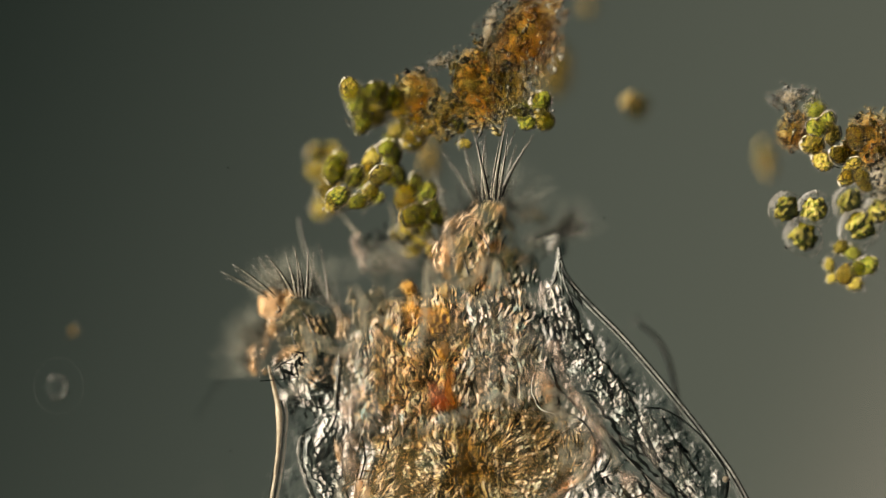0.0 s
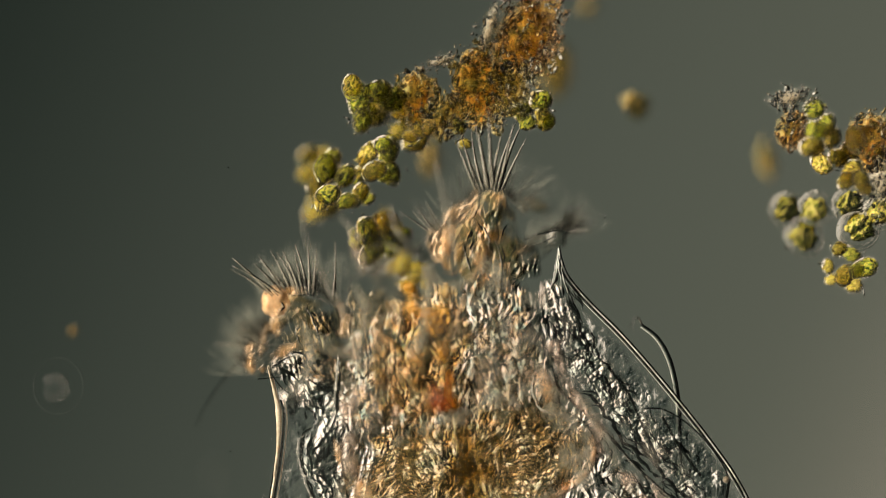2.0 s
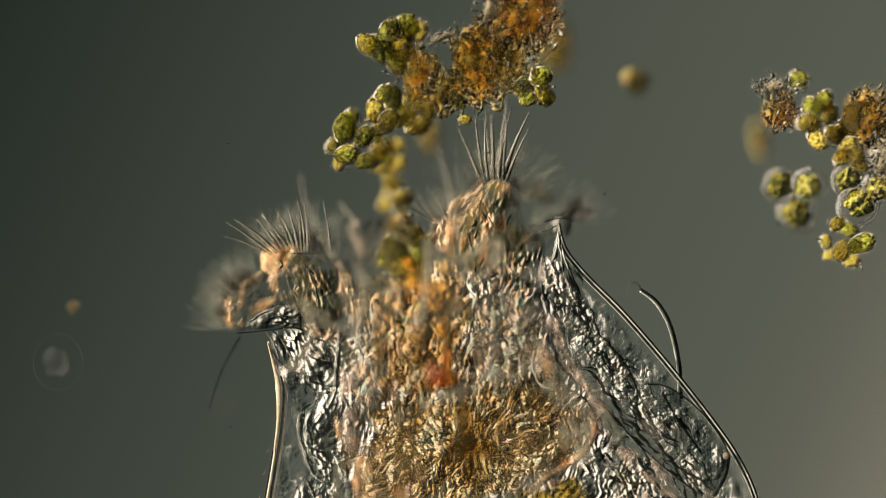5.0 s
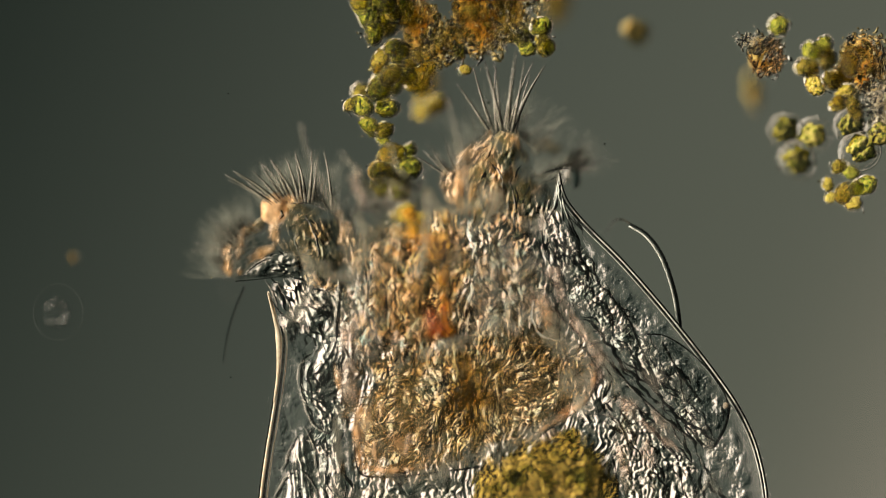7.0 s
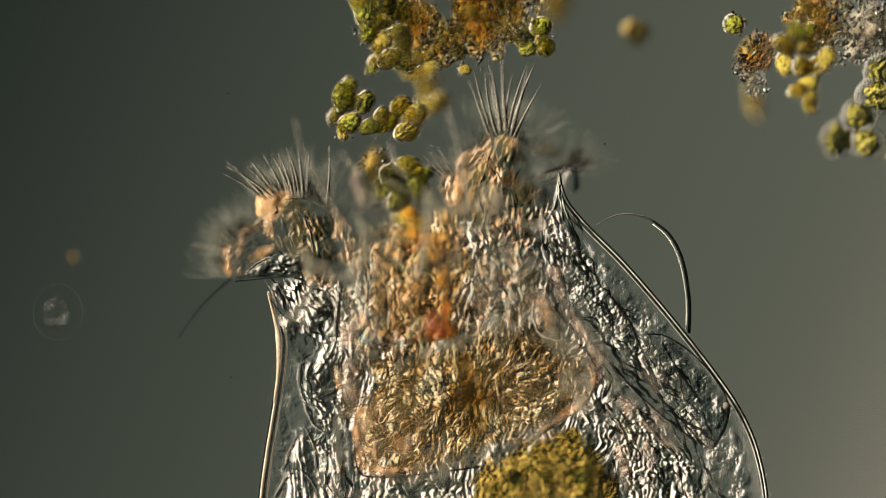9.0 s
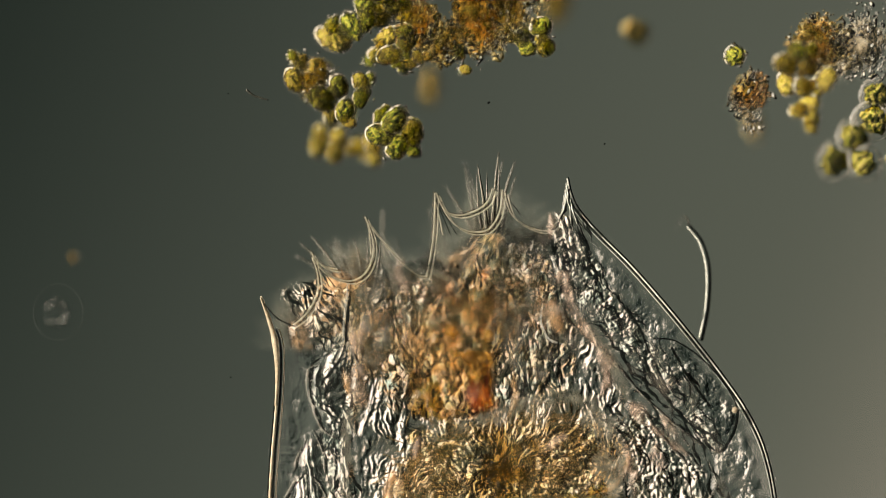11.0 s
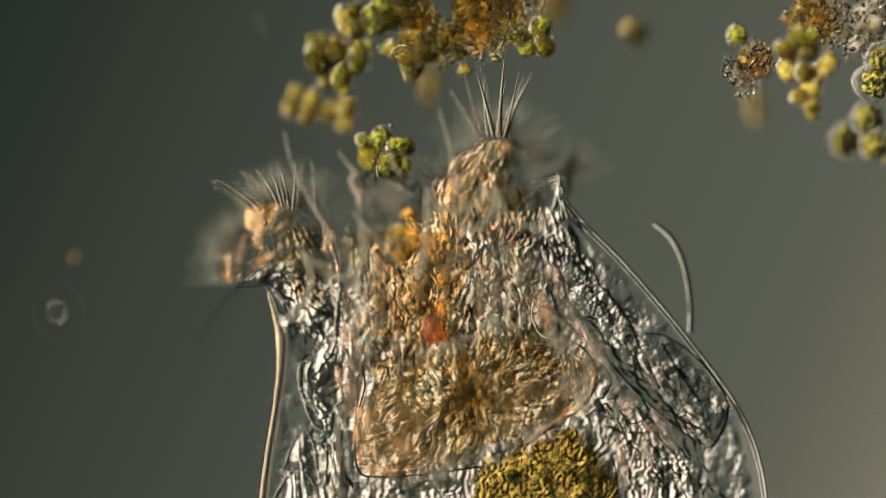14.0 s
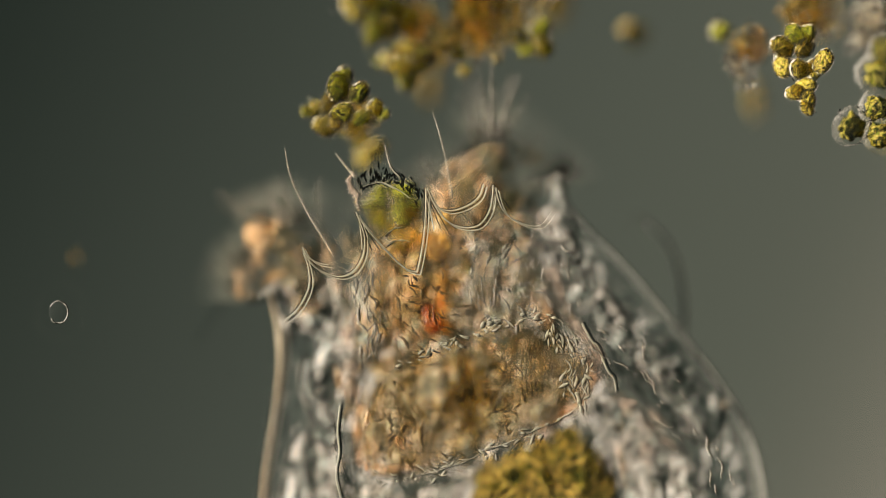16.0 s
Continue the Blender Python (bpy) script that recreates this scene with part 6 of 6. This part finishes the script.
def motions():
    drawn = [(9.2, 0.0), (9.9, 0.0), (10.4, 1.0), (12.1, 1.0)]

    def pull(dx, dy, dz, turn, back, early=((0, 0, 0),), end=((16, 0, 0),)):
        rows = [(t, x, y, 0, 0) for t, x, y in early]
        rows += [(t, dx * k, dy * k, dz * k, turn * k) for t, k in drawn if t > rows[-1][0]]
        return rows + [(t, dx * k, dy * k, dz * k, turn * k) for t, k in back] + [(t, x, y, 0, 0) for t, x, y in end]
    out = [(12.3, 0.86), (12.5, 0.60), (12.7, 0.38), (12.9, 0.2), (13.2, 0.06), (13.5, 0)]
    glide(lobe_left, HL, pull(95, 150, 45, 12, out, ((0, 5, 45), (1.5, 10, 42), (2.4, 13, 36), (3.5, 15, 17), (4.2, 12, 10), (6.3, 8, 8), (7.0, 10, 8), (8.5, 2, 2)), ((13.9, -16, 18), (14.5, -24, 28), (15.2, -22, 38), (16, -20, 50))))
    glide(ear_left, HE, pull(110, 130, 60, 6, [(12.3, 0.95), (12.5, 0.75), (12.7, 0.5), (12.9, 0.35), (13.2, 0.18), (13.5, 0.05)], ((0, 44, 46), (1.5, 46, 48), (2.2, 34, 36), (2.6, 20, 22), (3.5, 14, 12), (4.2, 8, 8), (6.3, 0, 0)), ((13.9, 0, 10), (14.5, 10, 28), (16, 18, 42))))
    glide(lobe_right, HR, pull(-30, 165, 35, -6, [(12.3, 0.8), (12.5, 0.5), (12.7, 0.32), (12.9, 0.25), (13.2, 0.12), (13.5, 0.04)], ((0, -22, -16), (0.8, -22, -26), (1.5, -22, -36), (2.4, -22, -32), (3.5, -24, -24), (4.2, -22, -18), (6.3, 0, -4), (7.0, 2, -8), (8.5, 4, -8)), ((14.2, -16, 6), (16, -22, 12))))
    glide(flap_right, HF, pull(-50, 120, 40, 10, out, ((0, -14, -16), (1.5, -12, -22), (3.5, -8, -10), (4.2, -4, -4), (6.3, 0, 0)), ((14.2, -10, 14), (16, -26, 16))))
    glide(mouth, HM, pull(60, 150, 30, 0, [(12.3, 0.85), (12.5, 0.65), (12.7, 0.5), (12.9, 0.4), (13.2, 0.15), (13.5, 0.02)], ((0, 0, -22), (2, 0, -18), (4.2, -4, 0), (6.3, 0, 0)), ((14.2, -6, 0), (16, -10, 2))))
    late = [(12.3, 0.9), (12.5, 0.72), (12.8, 0.42), (13.2, 0.2), (13.7, 0.05), (14.2, 0)]
    glide(neck, (780, 520), pull(30, 70, 5, 0, late))
    glide(throat, (780, 520), pull(45, 130, 5, 0, late))
    glide(gullet, (780, 470), pull(60, 200, 5, 0, late))
    glide(mastax, (840, 710), pull(42, 125, 8, 4, late))
    plate = W(*PLATE)
    walk(front_plate, [(t, pose(plate.x, plate.y, z)) for t, z in ((0, FOCUS_NEAR), (9.9, FOCUS_NEAR), (10.4, 0.012), (12.1, 0.012), (12.5, 0.03), (12.9, 0.10), (13.3, FOCUS_NEAR), (16, FOCUS_NEAR))])
    root = W(*ROOT)
    for ob in left_rim:
        walk(ob, [(t, pose(root.x, root.y, 0, 0, 0, -4.5 * k)) for t, k in ((0, 1), (9.9, 1), (10.4, 0), (12.1, 0), (12.5, 0.3), (12.9, 0.85), (13.2, 1), (16, 1))])
    glide(stomach, (960, 880), pull(40, 90, 8, 0, late))
    glide(membrane, (700, 880), pull(10, 90, 8, 0, late))
    glide(eye, (785, 552), [(0, 6, 2, 0, 0), (4.2, 4, 6, 0, 0), (6.3, -2, 4, 0, 0), (9.2, 0, 8, 0, 0), (9.9, 0, 10, 0, 0), (10.4, 56, 125, 8, 0), (12.1, 56, 120, 8, 0), (12.5, 44, 96, 6, 0), (13.0, 15, 70, 3, 0), (13.5, -2, 36, 0, 0), (14.2, -10, 14, 0, 0), (16, -8, -2, 0, 0)])
    base = W(1217, 590)
    walk(bristle_right, [(t, pose(base.x + dx / 1000, base.y - dy / 1000, -0.01 - dz / 1000, lift, 0, -turn)) for t, dx, dy, dz, turn, lift in (
        (0, -14, 50, 80, 0, 0), (0.8, -14, 50, 25, 0, 0), (1.2, -14, 50, 0, 0, 0), (4.2, -12, 44, 0, 0, 0), (6.3, -10, -6, 0, -6, -6), (7, -12, -8, 0, -7, -4), (8, -4, -4, 0, -2, 0), (8.5, 0, 0, 0, 0, 0), (9.2, 4, 0, 0, 2, 0),
        (11.3, 10, 6, 30, 13, 0), (12.2, 10, 2, 20, 13, 0), (12.5, 10, 2, 0, 11, 0), (12.9, 12, 4, 0, 6, 0), (13.3, 13, 6, 0, 2, 0), (13.6, 13, 4, 0, 2, 0), (14.2, 6, 0, 40, 0, 0), (16, 0, 0, 80, 0, 0))])
    joint = W(1150, 394) - W(1217, 590)
    walk(bristle_tip, [(t, pose(joint.x, joint.y, 0, 0, -bent, 0)) for t, bent in ((0, 80), (4.2, 80), (6.3, 66), (8.0, 58), (8.4, 10), (8.8, 0), (9.2, 0), (11.3, 84), (12.4, 84), (12.9, 40), (13.2, 12), (13.5, 55), (14.4, 70), (16, 75))])
    glide(bristle_left, (432, 500), [(0, 0, 0, 130, 20), (1.5, 0, 0, 130, 20), (2.4, -10, 14, 10, 14), (3.5, -10, 18, 0, 12), (4.2, -8, 14, 0, 8), (6.3, -4, 4, 45, 2), (7, 0, 8, 10, -2), (7.6, 0, 4, 10, 10), (8, 0, 0, 60, 20), (8.5, -8, -10, 20, 50), (9.2, -25, -5, 25, 15), (9.9, 0, 0, 60, 10), (10.4, 110, 80, 100, -20), (12.1, 110, 80, 100, -20), (12.9, 40, 30, 100, 0), (13.7, 0, 0, 60, 20), (14.5, 0, 0, 100, 20), (16, 0, 0, 100, 20)])
    walk(rotifer, [(0, pose(0, 0, 0)), (9.2, pose(0, 0, 0)), (9.9, pose(0, 0, 0)), (10.4, pose(0.016, -0.008, 0)), (12.0, pose(0.012, -0.008, 0)), (12.5, pose(0.004, -0.004, 0)), (13.2, pose(0, 0, 0)), (16, pose(0, 0, 0))])
    for i, (c, a) in enumerate(cirri):
        rows, p = [], c.location.copy()
        for k in range(33):
            t = k * 0.5
            sway = 5 * math.sin(t * 5.3 + i * 0.9) + 3 * math.sin(t * 8.1 + i * 1.7)
            rows.append((t, Matrix.LocRotScale(p, Euler((c.rotation_euler.x, 0, radians(a + sway))), None)))
        walk(c, rows)
    for ob, rows in drift:
        walk(ob, [(t, Matrix.LocRotScale(W(x, y, z - 0.02), Euler((0, 0, radians(-turn))), None)) for t, x, y, z, turn in rows] + ([] if rows[-1][0] >= 16 else [(16, Matrix.LocRotScale(W(*rows[-1][1:4]), Euler((0, 0, radians(-rows[-1][4]))), None))]))
    walk(swimmer, [(t, pose((x - 784) / 1000, (441 - y) / 1000, -0.24, 0, 0, a)) for t, x, y, a in ((0, 700, 1500, 38), (9.2, 480, 1240, 38), (11.0, 360, 1060, 38), (11.3, 240, 898, 38), (11.4, 208, 848, 38), (11.5, 184, 813, 39), (11.6, 152, 776, 40), (11.7, 106, 727, 38), (11.8, 72, 666, 36), (11.9, 106, 735, 32), (12.0, 155, 850, 20), (12.1, 182, 945, 14), (12.3, 240, 1100, 14), (16, 420, 1500, 20))])


motions()
